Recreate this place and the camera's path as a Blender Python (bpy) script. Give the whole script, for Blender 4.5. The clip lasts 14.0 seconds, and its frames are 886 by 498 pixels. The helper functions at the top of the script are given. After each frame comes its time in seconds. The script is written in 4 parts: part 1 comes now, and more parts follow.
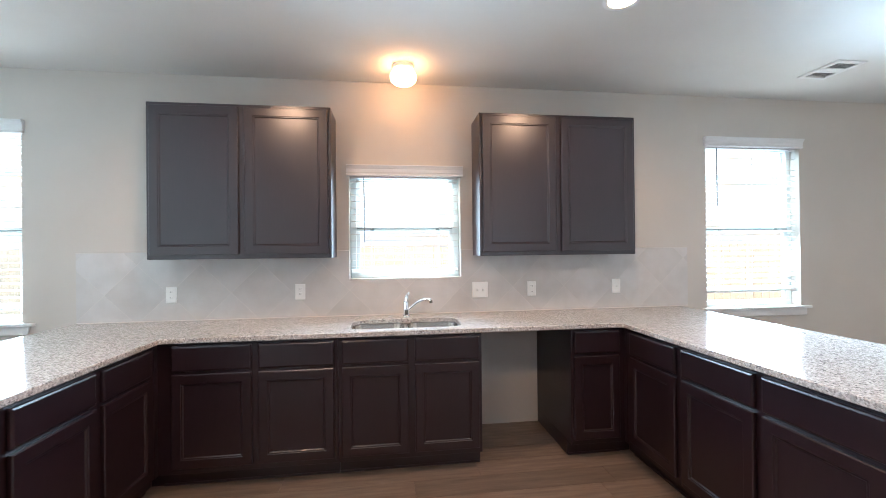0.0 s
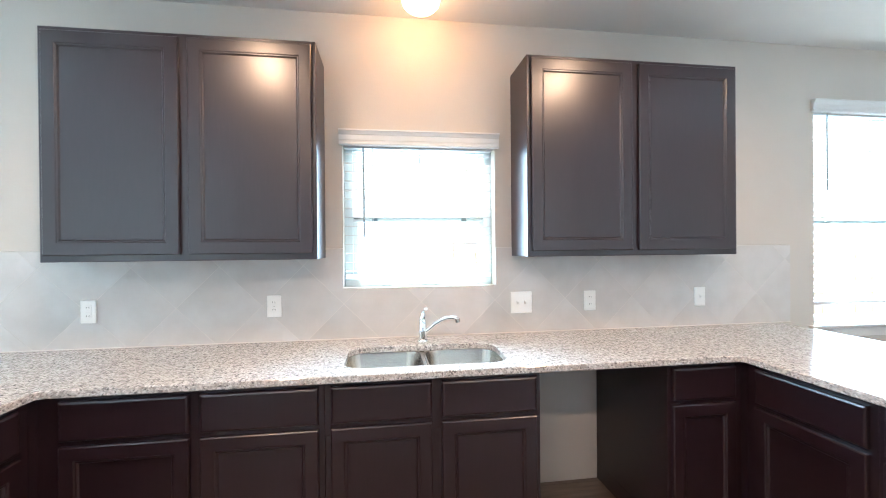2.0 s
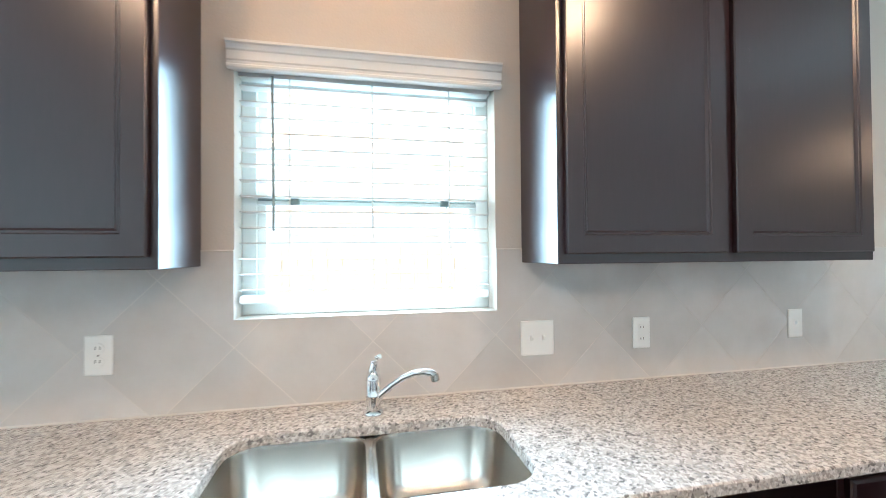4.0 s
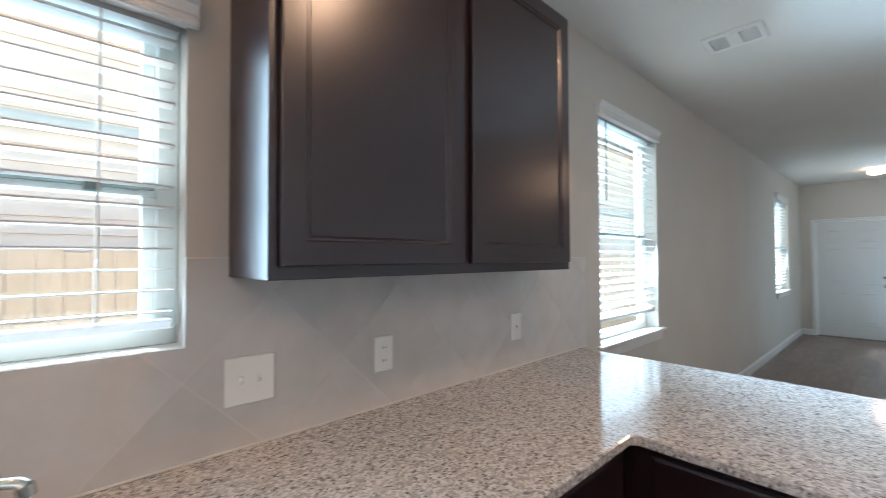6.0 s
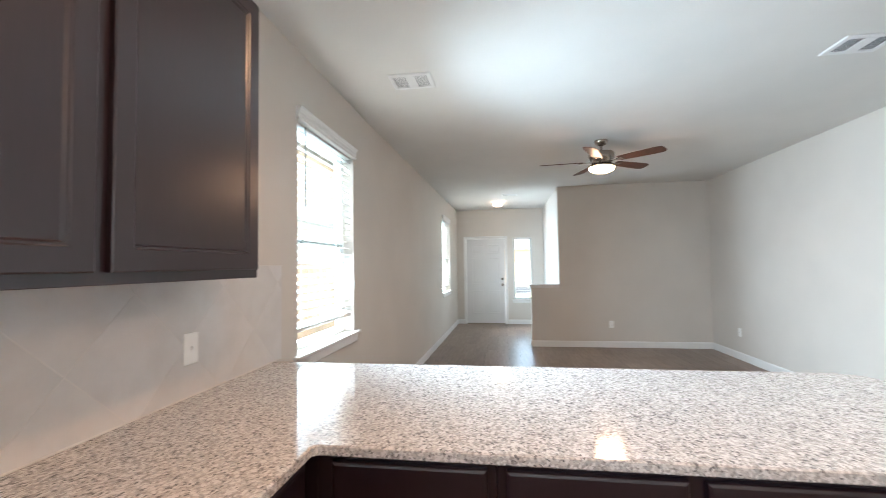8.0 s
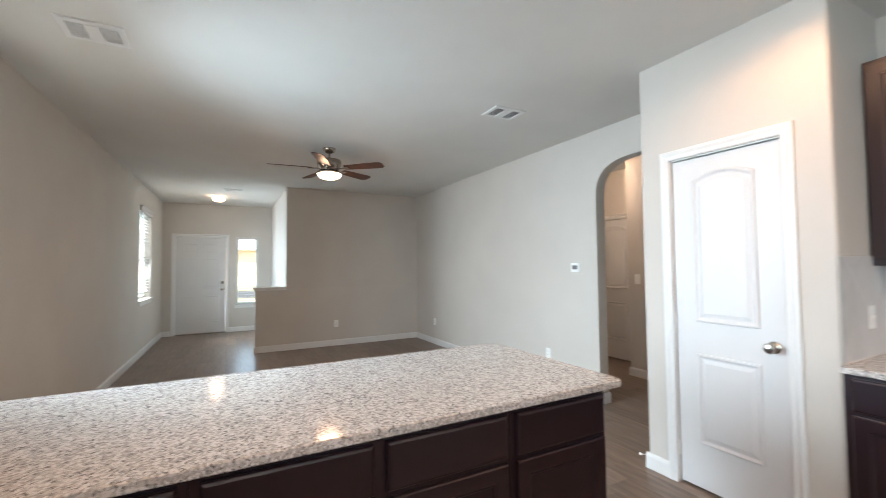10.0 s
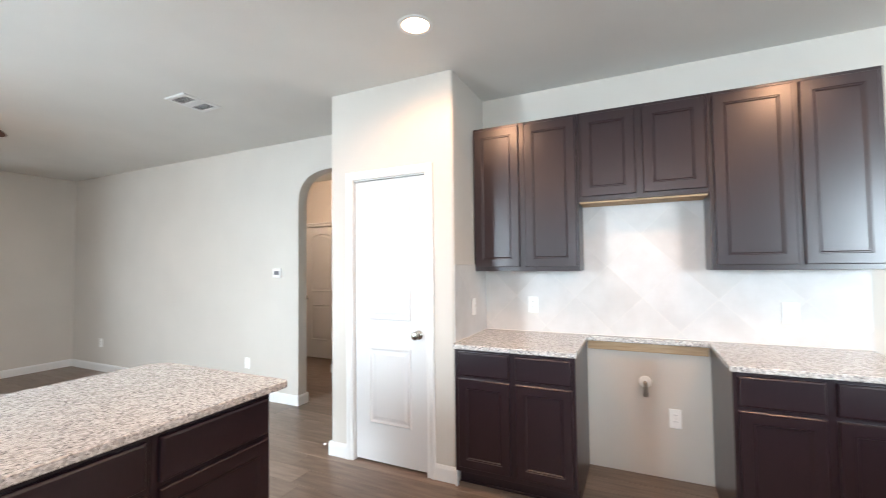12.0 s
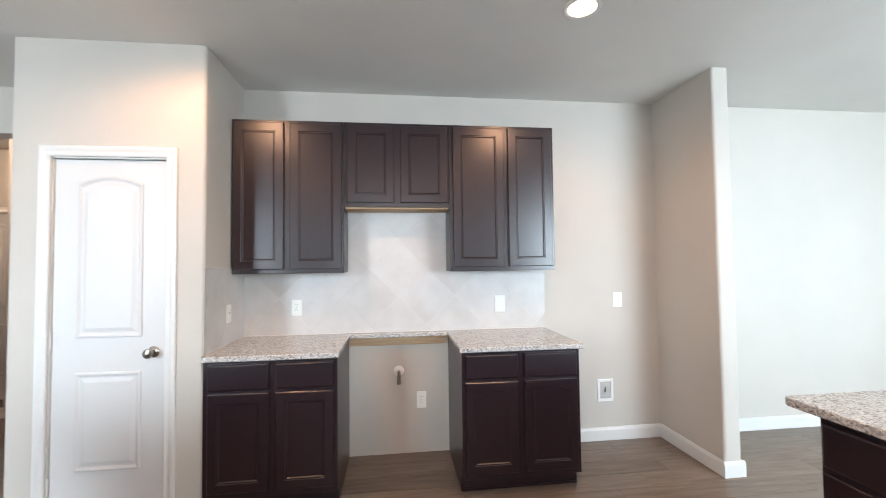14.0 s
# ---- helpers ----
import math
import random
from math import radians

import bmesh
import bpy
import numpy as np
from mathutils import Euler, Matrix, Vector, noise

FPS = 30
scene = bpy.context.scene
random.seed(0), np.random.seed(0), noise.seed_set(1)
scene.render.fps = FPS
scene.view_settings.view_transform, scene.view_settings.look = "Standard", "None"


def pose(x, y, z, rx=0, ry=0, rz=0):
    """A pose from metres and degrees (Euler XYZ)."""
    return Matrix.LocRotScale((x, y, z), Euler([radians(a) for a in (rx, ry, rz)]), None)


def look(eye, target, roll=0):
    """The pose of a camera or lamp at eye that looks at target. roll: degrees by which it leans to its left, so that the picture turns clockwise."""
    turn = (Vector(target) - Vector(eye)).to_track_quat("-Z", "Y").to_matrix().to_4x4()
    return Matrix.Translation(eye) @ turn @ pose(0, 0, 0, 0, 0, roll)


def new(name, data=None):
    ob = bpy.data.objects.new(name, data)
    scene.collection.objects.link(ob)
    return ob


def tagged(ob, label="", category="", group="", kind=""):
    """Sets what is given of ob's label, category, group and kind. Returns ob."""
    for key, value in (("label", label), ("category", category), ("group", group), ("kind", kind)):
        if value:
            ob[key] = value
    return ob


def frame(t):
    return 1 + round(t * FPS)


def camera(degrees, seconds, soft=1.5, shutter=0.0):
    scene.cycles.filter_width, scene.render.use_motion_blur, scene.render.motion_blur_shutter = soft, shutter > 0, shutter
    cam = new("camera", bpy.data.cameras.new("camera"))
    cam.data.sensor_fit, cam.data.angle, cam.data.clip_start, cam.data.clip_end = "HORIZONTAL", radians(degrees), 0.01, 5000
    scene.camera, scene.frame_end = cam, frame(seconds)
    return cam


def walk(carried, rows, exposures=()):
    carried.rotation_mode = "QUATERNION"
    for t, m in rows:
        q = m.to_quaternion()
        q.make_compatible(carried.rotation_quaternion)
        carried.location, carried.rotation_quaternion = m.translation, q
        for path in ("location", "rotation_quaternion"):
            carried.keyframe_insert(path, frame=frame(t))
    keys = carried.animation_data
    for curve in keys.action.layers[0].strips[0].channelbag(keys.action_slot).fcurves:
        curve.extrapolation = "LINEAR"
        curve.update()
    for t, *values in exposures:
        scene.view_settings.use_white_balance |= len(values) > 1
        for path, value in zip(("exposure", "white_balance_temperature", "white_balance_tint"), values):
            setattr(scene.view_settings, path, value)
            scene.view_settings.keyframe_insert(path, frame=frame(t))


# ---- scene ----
cam = camera(94.4, 14.0, soft=0.75, shutter=0.4)
PATH = [
    (0, (0.148, 0.32, 1.415), (0.405, 2.303, 1.422), -0.6),
    (0.5, (0.152, 0.515, 1.421), (0.437, 2.494, 1.424), -0.6),
    (1, (0.109, 0.725, 1.418), (0.4, 2.703, 1.413), -0.6),
    (1.5, (0.064, 0.967, 1.432), (0.349, 2.947, 1.429), -0.5),
    (2, (0.069, 1.225, 1.425), (0.348, 3.206, 1.417), -0.5),
    (2.2, (0.079, 1.337, 1.415), (0.355, 3.318, 1.417), -0.5),
    (4.3, (0.26, 2.26, 1.404), (0.738, 4.202, 1.432), -0.4),
    (4.5, (0.283, 2.314, 1.415), (0.838, 4.235, 1.438), -0.5),
    (5, (0.32, 2.39, 1.421), (1.115, 4.225, 1.456), -0.4),
    (5.5, (0.409, 2.396, 1.42), (1.488, 4.08, 1.458), -0.4),
    (6, (0.49, 2.402, 1.419), (1.85, 3.867, 1.465), -0.2),
    (6.5, (0.532, 2.383, 1.414), (2.136, 3.576, 1.47), -0.3),
    (7, (0.562, 2.369, 1.416), (2.348, 3.266, 1.477), -0.3),
    (7.5, (0.589, 2.383, 1.421), (2.5, 2.97, 1.487), -0.4),
    (7.7, (0.597, 2.38, 1.416), (2.54, 2.847, 1.488), -0.6),
    (9.8, (0.533, 2.327, 1.39), (2.359, 1.516, 1.476), -0.7),
    (10, (0.511, 2.322, 1.4), (2.278, 1.388, 1.477), -0.6),
    (10.5, (0.407, 2.273, 1.417), (2.007, 1.074, 1.492), -0.7),
    (11, (0.327, 2.247, 1.423), (1.713, 0.806, 1.497), -0.7),
    (11.5, (0.288, 2.245, 1.42), (1.42, 0.597, 1.495), -0.7),
    (12, (0.272, 2.248, 1.423), (1.117, 0.437, 1.5), -0.7),
    (12.5, (0.276, 2.267, 1.425), (0.804, 0.339, 1.499), -0.7),
    (13, (0.238, 2.283, 1.431), (0.472, 0.298, 1.5), -0.8),
    (13.5, (0.23, 2.297, 1.421), (0.194, 0.299, 1.498), -0.7),
    (14, (0.256, 2.297, 1.428), (0.02, 0.312, 1.499), -0.7),
]
EXPOSURE = [(0.0, 2.78, 5700, 6.0), (2.0, 3.27, 5450, 1.5), (4.5, 2.75, 5450, -2.5), (5.0, 2.45, 5350, -2.0), (5.5, 2.2, 5550, 5.5), (6.0, 2.1, 5650, 4.0), (6.5, 2.25, 5800, 4.0), (7.5, 2.75, 6150, 8.5), (10.0, 2.2, 6610, 10.5), (11.0, 2.45, 6630, 11.0), (12.0, 2.55, 6750, 12.0), (13.0, 2.35, 6750, 12.0), (14.0, 2.2, 6700, 12.0)]
walk(cam, [(t, look(eye, target, roll)) for t, eye, target, roll in PATH], EXPOSURE)

# ---- world, sun and window light ----
world = bpy.data.worlds.new("sky")
scene.world = world
world.use_nodes = True
wn = world.node_tree
sky = wn.nodes.new("ShaderNodeTexSky")
sky.sky_type = "NISHITA"
sky.sun_disc = False
SUN_WAY = Vector((0.45, -1.0, -1.05)).normalized()
sky.sun_elevation = math.asin(-SUN_WAY.z)
sky.sun_rotation = math.atan2(-SUN_WAY.x, -SUN_WAY.y)
bg = wn.nodes["Background"]
bg.inputs["Strength"].default_value = 0.15
wn.links.new(sky.outputs["Color"], bg.inputs["Color"])
sun = bpy.data.lights.new("sun", "SUN")
sun.energy, sun.angle, sun.color = 5.0, radians(0.5), (1.0, 0.95, 0.88)
sun_ob = new("sun", sun)
sun_ob.rotation_mode = "QUATERNION"
sun_ob.rotation_quaternion = SUN_WAY.to_track_quat("-Z", "Y")


def window_light(x, y, z, w, h, way, watts, color=(0.68, 0.86, 1.0), spread=150):
    """Skylight standing in an opening."""
    la = bpy.data.lights.new("skylight", "AREA")
    la.shape, la.size, la.size_y, la.energy, la.color = "RECTANGLE", w, h, watts, color
    la.spread = radians(spread)
    ob = new("skylight", la)
    ob.matrix_world = look((x, y, z), (x + way[0], y + way[1], z + way[2]))
    return ob


# ---- materials ----
def material(name, rough=0.5, metal=0.0, spec=0.5):
    m = bpy.data.materials.new(name)
    m.use_nodes = True
    b = m.node_tree.nodes["Principled BSDF"]
    b.inputs["Roughness"].default_value = rough
    b.inputs["Metallic"].default_value = metal
    b.inputs["Specular IOR Level"].default_value = spec
    return m, m.node_tree.nodes, m.node_tree.links, b


def ramp(nodes, links, fac, stops, mode="LINEAR"):
    r = nodes.new("ShaderNodeValToRGB")
    r.color_ramp.interpolation = mode
    el = r.color_ramp.elements
    el[0].position, el[0].color = stops[0][0], (*stops[0][1], 1)
    el[1].position, el[1].color = stops[1][0], (*stops[1][1], 1)
    for p, c in stops[2:]:
        e = el.new(p)
        e.color = (*c, 1)
    links.new(fac, r.inputs["Fac"])
    return r.outputs["Color"]


def coords(nodes, links, scale=(1, 1, 1), world_space=True):
    g = nodes.new("ShaderNodeNewGeometry") if world_space else nodes.new("ShaderNodeTexCoord")
    mp = nodes.new("ShaderNodeMapping")
    mp.inputs["Scale"].default_value = scale
    links.new(g.outputs["Position" if world_space else "Object"], mp.inputs["Vector"])
    return mp.outputs["Vector"]


def tex_noise(nodes, links, vec, scale, detail=3, rough=0.5):
    n = nodes.new("ShaderNodeTexNoise")
    n.inputs["Scale"].default_value, n.inputs["Detail"].default_value, n.inputs["Roughness"].default_value = scale, detail, rough
    links.new(vec, n.inputs["Vector"])
    return n.outputs["Fac"]


def add_bump(nodes, links, b, height, strength, distance):
    bu = nodes.new("ShaderNodeBump")
    bu.inputs["Strength"].default_value, bu.inputs["Distance"].default_value = strength, distance
    links.new(height, bu.inputs["Height"])
    links.new(bu.outputs["Normal"], b.inputs["Normal"])


def painted(name, color, rough=0.6, vary=0.05, bump=0.15, grain=180, spec=0.35):
    """Paint with a fine roller or spray texture and faint uneven tone."""
    m, n, l, b = material(name, rough, 0, spec)
    v = coords(n, l)
    lo = tuple(c * (1 - vary) for c in color)
    hi = tuple(min(1, c * (1 + vary)) for c in color)
    l.new(ramp(n, l, tex_noise(n, l, v, 1.7, 4), [(0.3, lo), (0.7, hi)]), b.inputs["Base Color"])
    add_bump(n, l, b, tex_noise(n, l, v, grain, 2), bump, 0.002)
    return m


M_WALL = painted("greige_wall_paint", (0.60, 0.563, 0.515), 0.75, 0.03, 0.25, 140)
M_CEIL = painted("ceiling_paint", (0.70, 0.69, 0.66), 0.85, 0.03, 0.35, 110)
M_TRIM = painted("white_trim_paint", (0.75, 0.75, 0.74), 0.35, 0.02, 0.05, 60)
M_DOOR = painted("white_door_paint", (0.68, 0.68, 0.68), 0.4, 0.02, 0.08, 90)
M_PLASTIC = painted("white_plastic", (0.88, 0.88, 0.86), 0.3, 0.01, 0.0, 50)
M_BLIND = painted("blind_slat_white", (0.70, 0.69, 0.67), 0.4, 0.02, 0.02, 60)
blind_nodes, blind_links = M_BLIND.node_tree.nodes, M_BLIND.node_tree.links
through_slat = blind_nodes.new("ShaderNodeBsdfTranslucent")
through_slat.inputs["Color"].default_value = (0.85, 0.83, 0.80, 1)
slat_mix = blind_nodes.new("ShaderNodeMixShader")
slat_mix.inputs[0].default_value = 0.10
blind_links.new(blind_nodes["Principled BSDF"].outputs[0], slat_mix.inputs[1])
blind_links.new(through_slat.outputs[0], slat_mix.inputs[2])
blind_links.new(slat_mix.outputs[0], blind_nodes["Material Output"].inputs["Surface"])
# grey of the sash locks and wand, also of the painted rail shade
M_FITTINGS_SHADE = painted("grey_fittings_and_rail_shade", (0.24, 0.29, 0.29), 0.6, 0.05, 0.05, 60)
M_VINYL = painted("window_vinyl", (0.77, 0.82, 0.81), 0.35, 0.02, 0.02, 60)


def cabinet_wood():
    m, n, l, b = material("espresso_cabinet_wood", 0.33, 0, 0.80)
    v = coords(n, l, (14, 14, 1.2))
    grain = tex_noise(n, l, v, 7, 6, 0.65)
    l.new(ramp(n, l, grain, [(0.2, (0.0122, 0.0050, 0.0078)), (0.8, (0.0220, 0.0092, 0.0140))]), b.inputs["Base Color"])
    r = n.new("ShaderNodeMapRange")
    r.inputs["To Min"].default_value, r.inputs["To Max"].default_value = 0.285, 0.315
    l.new(tex_noise(n, l, coords(n, l), 5, 3), r.inputs["Value"])
    l.new(r.outputs["Result"], b.inputs["Roughness"])
    add_bump(n, l, b, grain, 0.015, 0.0005)
    return m


M_CAB = cabinet_wood()


def granite():
    m, n, l, b = material("speckled_granite", 0.10, 0, 0.42)
    v = coords(n, l)
    warp = n.new("ShaderNodeTexNoise")
    warp.inputs["Scale"].default_value = 60
    l.new(v, warp.inputs["Vector"])
    mix = n.new("ShaderNodeVectorMath")
    mix.operation = "MULTIPLY_ADD"
    mix.inputs[1].default_value = (0.012, 0.012, 0.012)
    l.new(warp.outputs["Color"], mix.inputs[0])
    l.new(v, mix.inputs[2])

    def cells(scale):
        vo = n.new("ShaderNodeTexVoronoi")
        vo.inputs["Scale"].default_value = scale
        l.new(mix.outputs["Vector"], vo.inputs["Vector"])
        sep = n.new("ShaderNodeSeparateColor")
        l.new(vo.outputs["Color"], sep.inputs["Color"])
        return sep.outputs["Red"]
    big = ramp(n, l, cells(145), [(0.0, (0.22, 0.212, 0.21)), (0.08, (0.41, 0.388, 0.37)), (0.32, (0.56, 0.535, 0.51)), (0.60, (0.70, 0.68, 0.66)), (0.90, (0.46, 0.455, 0.45))], "CONSTANT")
    small = ramp(n, l, cells(310), [(0.0, (0.14, 0.13, 0.135)), (0.13, (1, 1, 1))], "CONSTANT")
    mm = n.new("ShaderNodeMix")
    mm.data_type, mm.blend_type = "RGBA", "MULTIPLY"
    mm.inputs["Factor"].default_value = 0.30
    l.new(big, mm.inputs["A"])
    l.new(small, mm.inputs["B"])
    l.new(mm.outputs["Result"], b.inputs["Base Color"])
    return m


M_GRANITE = granite()


def plank_floor():
    m, n, l, b = material("brown_plank_floor", 0.33, 0, 0.45)
    info = n.new("ShaderNodeObjectInfo")
    geo = n.new("ShaderNodeNewGeometry")
    add = n.new("ShaderNodeMath")
    add.operation = "ADD"
    l.new(info.outputs["Random"], add.inputs[0])
    l.new(geo.outputs["Random Per Island"], add.inputs[1])
    fr = n.new("ShaderNodeMath")
    fr.operation = "FRACT"
    l.new(add.outputs[0], fr.inputs[0])
    off = n.new("ShaderNodeVectorMath")
    off.operation = "MULTIPLY_ADD"
    off.inputs[0].default_value = (7.3, 3.1, 0)
    comb = n.new("ShaderNodeCombineXYZ")
    for k in ("X", "Y", "Z"):
        l.new(fr.outputs[0], comb.inputs[k])
    l.new(comb.outputs[0], off.inputs[1])
    l.new(coords(n, l, (1.0, 9.0, 1.0)), off.inputs[2])
    grain = tex_noise(n, l, off.outputs["Vector"], 3.2, 7, 0.62)
    col = ramp(n, l, grain, [(0.25, (0.130, 0.094, 0.075)), (0.5, (0.205, 0.154, 0.122)), (0.75, (0.280, 0.216, 0.174))])
    tone = ramp(n, l, fr.outputs[0], [(0.0, (0.78, 0.77, 0.76)), (1.0, (1.12, 1.10, 1.08))])
    mm = n.new("ShaderNodeMix")
    mm.data_type, mm.blend_type = "RGBA", "MULTIPLY"
    mm.inputs["Factor"].default_value = 1
    l.new(col, mm.inputs["A"])
    l.new(tone, mm.inputs["B"])
    l.new(mm.outputs["Result"], b.inputs["Base Color"])
    add_bump(n, l, b, grain, 0.12, 0.001)
    return m


M_PLANK = plank_floor()


def stone_tile():
    m, n, l, b = material("beige_wall_tile", 0.36, 0, 0.5)
    info = n.new("ShaderNodeObjectInfo")
    v = coords(n, l)
    off = n.new("ShaderNodeVectorMath")
    off.operation = "ADD"
    comb = n.new("ShaderNodeCombineXYZ")
    mul = n.new("ShaderNodeMath")
    mul.operation = "MULTIPLY"
    mul.inputs[1].default_value = 9.0
    l.new(info.outputs["Random"], mul.inputs[0])
    l.new(mul.outputs[0], comb.inputs["X"])
    l.new(v, off.inputs[0])
    l.new(comb.outputs[0], off.inputs[1])
    col = ramp(n, l, tex_noise(n, l, off.outputs["Vector"], 4.5, 6, 0.6), [(0.3, (0.555, 0.540, 0.526)), (0.7, (0.650, 0.640, 0.630))])
    tone = ramp(n, l, info.outputs["Random"], [(0.0, (0.935, 0.932, 0.925)), (0.5, (0.98, 0.97, 0.96)), (1.0, (1.02, 1.02, 1.025))])
    mm = n.new("ShaderNodeMix")
    mm.data_type, mm.blend_type = "RGBA", "MULTIPLY"
    mm.inputs["Factor"].default_value = 1
    l.new(col, mm.inputs["A"])
    l.new(tone, mm.inputs["B"])
    l.new(mm.outputs["Result"], b.inputs["Base Color"])
    add_bump(n, l, b, tex_noise(n, l, v, 35, 3), 0.06, 0.002)
    return m


M_TILE = stone_tile()
M_GROUT = painted("pale_grout", (0.665, 0.64, 0.605), 0.85, 0.04, 0.3, 300)


def metal(name, color, rough, streak=0.0):
    m, n, l, b = material(name, rough, 1.0)
    v = coords(n, l, (1, 1, 1))
    l.new(ramp(n, l, tex_noise(n, l, v, 22, 3), [(0.3, tuple(c * 0.93 for c in color)), (0.7, color)]), b.inputs["Base Color"])
    if streak:
        add_bump(n, l, b, tex_noise(n, l, coords(n, l, (6, 90, 90)), 14, 2), streak, 0.0005)
    return m


M_CHROME = metal("polished_chrome", (0.86, 0.87, 0.88), 0.06)
M_STEEL = metal("brushed_stainless_steel", (0.50, 0.465, 0.42), 0.24, 0.12)
M_NICKEL = metal("brushed_nickel", (0.50, 0.47, 0.43), 0.24, 0.05)
M_FAN = metal("dark_fan_nickel", (0.34, 0.29, 0.25), 0.27)
M_BRASS = metal("gas_valve_metal", (0.35, 0.32, 0.28), 0.4)


def wood(name, a, c, rough, scale=(2, 30, 30)):
    m, n, l, b = material(name, rough, 0, 0.4)
    g = tex_noise(n, l, coords(n, l, scale), 2.2, 6, 0.6)
    l.new(ramp(n, l, g, [(0.3, a), (0.7, c)]), b.inputs["Base Color"])
    add_bump(n, l, b, g, 0.15, 0.001)
    return m


M_RAWWOOD = wood("raw_pine", (0.42, 0.27, 0.15), (0.58, 0.41, 0.26), 0.7)
M_BLADE = wood("walnut_fan_blade", (0.055, 0.022, 0.014), (0.12, 0.05, 0.03), 0.42)
M_FENCE = wood("cedar_fence_board", (0.60, 0.41, 0.27), (0.76, 0.55, 0.39), 0.8, (25, 25, 2))


def plain_dark(name, color, rough=0.6):
    return painted(name, color, rough, 0.1, 0.1, 80)


M_DARK = plain_dark("dark_slot", (0.02, 0.02, 0.02))
M_GREYSLOT = plain_dark("vent_shadow_grey", (0.16, 0.16, 0.17))


def glass():
    m, n, l, b = material("window_glass", 0.0, 0, 0.5)
    b.inputs["Base Color"].default_value = (0.97, 0.985, 0.98, 1)
    b.inputs["Transmission Weight"].default_value = 1.0
    b.inputs["IOR"].default_value = 1.45
    tr = n.new("ShaderNodeBsdfTransparent")
    tr.inputs["Color"].default_value = (0.94, 0.97, 0.96, 1)
    gl = n.new("ShaderNodeBsdfGlossy")
    gl.inputs["Roughness"].default_value = 0.02
    lw = n.new("ShaderNodeLayerWeight")
    power = n.new("ShaderNodeMath")
    power.operation = "POWER"
    power.inputs[1].default_value = 5.0
    l.new(lw.outputs["Facing"], power.inputs[0])
    gain = n.new("ShaderNodeMath")
    gain.operation = "MULTIPLY_ADD"
    gain.inputs[1].default_value, gain.inputs[2].default_value = 0.6, 0.03
    l.new(power.outputs[0], gain.inputs[0])
    mix = n.new("ShaderNodeMixShader")
    l.new(gain.outputs[0], mix.inputs["Fac"])
    l.new(tr.outputs[0], mix.inputs[1])
    l.new(gl.outputs[0], mix.inputs[2])
    l.new(mix.outputs[0], n["Material Output"].inputs["Surface"])
    return m


M_GLASS = glass()


def glowing(name, color, strength):
    m, n, l, b = material(name, 0.35)
    b.inputs["Base Color"].default_value = (0.85, 0.83, 0.8, 1)
    b.inputs["Emission Color"].default_value = (*color, 1)
    b.inputs["Emission Strength"].default_value = strength
    return m


M_GLOBE = glowing("lit_opal_glass", (1.0, 0.46, 0.18), 3.8)
M_BULB = glowing("lit_recessed_lens", (1.0, 0.62, 0.38), 7.0)
M_FANGLASS = glowing("lit_fan_bowl", (1.0, 0.60, 0.36), 15.0)
M_HALLGLASS = glowing("lit_unseen_hall_bowl", (1.0, 0.74, 0.56), 13.0)
M_ENTRYGLASS = glowing("lit_entry_bowl", (1.0, 0.62, 0.40), 4.0)
M_BRICK = painted("neighbour_siding", (0.90, 0.66, 0.49), 0.85, 0.08, 0.3, 40)
M_BAND = painted("beige_band_board", (0.60, 0.53, 0.44), 0.8, 0.05, 0.1, 40)
M_ROOF = painted("asphalt_shingle", (0.26, 0.24, 0.22), 0.9, 0.2, 0.5, 60)
M_GRASS = painted("lawn_grass", (0.26, 0.25, 0.13), 0.9, 0.35, 0.6, 50)
M_ASPHALT = painted("street_asphalt", (0.06, 0.06, 0.06), 0.9, 0.2, 0.4, 70)
M_CONC = painted("concrete", (0.42, 0.40, 0.37), 0.85, 0.1, 0.3, 60)
M_BOX_SHADE = painted("grey_box_shade", (0.52, 0.51, 0.50), 0.6, 0.1, 0.1, 40)
M_BARK = painted("tree_bark", (0.10, 0.07, 0.05), 0.9, 0.3, 0.8, 40)
M_LEAF = painted("tree_leaf", (0.06, 0.10, 0.03), 0.7, 0.4, 0.2, 20)


# ---- mesh helpers ----
def finish(name, bm, mat, parent=None, label="", smooth=False):
    me = bpy.data.meshes.new(name)
    bm.normal_update()
    bm.to_mesh(me)
    bm.free()
    me.materials.append(mat)
    if smooth:
        for p in me.polygons:
            p.use_smooth = True
        me.set_sharp_from_angle(angle=radians(40))
    ob = new(name, me)
    if parent is not None:
        ob.parent = parent
    if label:
        tagged(ob, label)
    return ob


def part(name, bm, mat, parent, label="", smooth=False):
    return finish(name, bm, mat, parent, label, smooth)


def thing(name, label, category, m=None, group=""):
    ob = new(name)
    ob.empty_display_size = 0.05
    if m is not None:
        ob.matrix_basis = m
    return tagged(ob, label, category, group)


def structure(name, bm, mat, label, smooth=False):
    return tagged(finish(name, bm, mat, None, "", smooth), label, "", "", "structure")


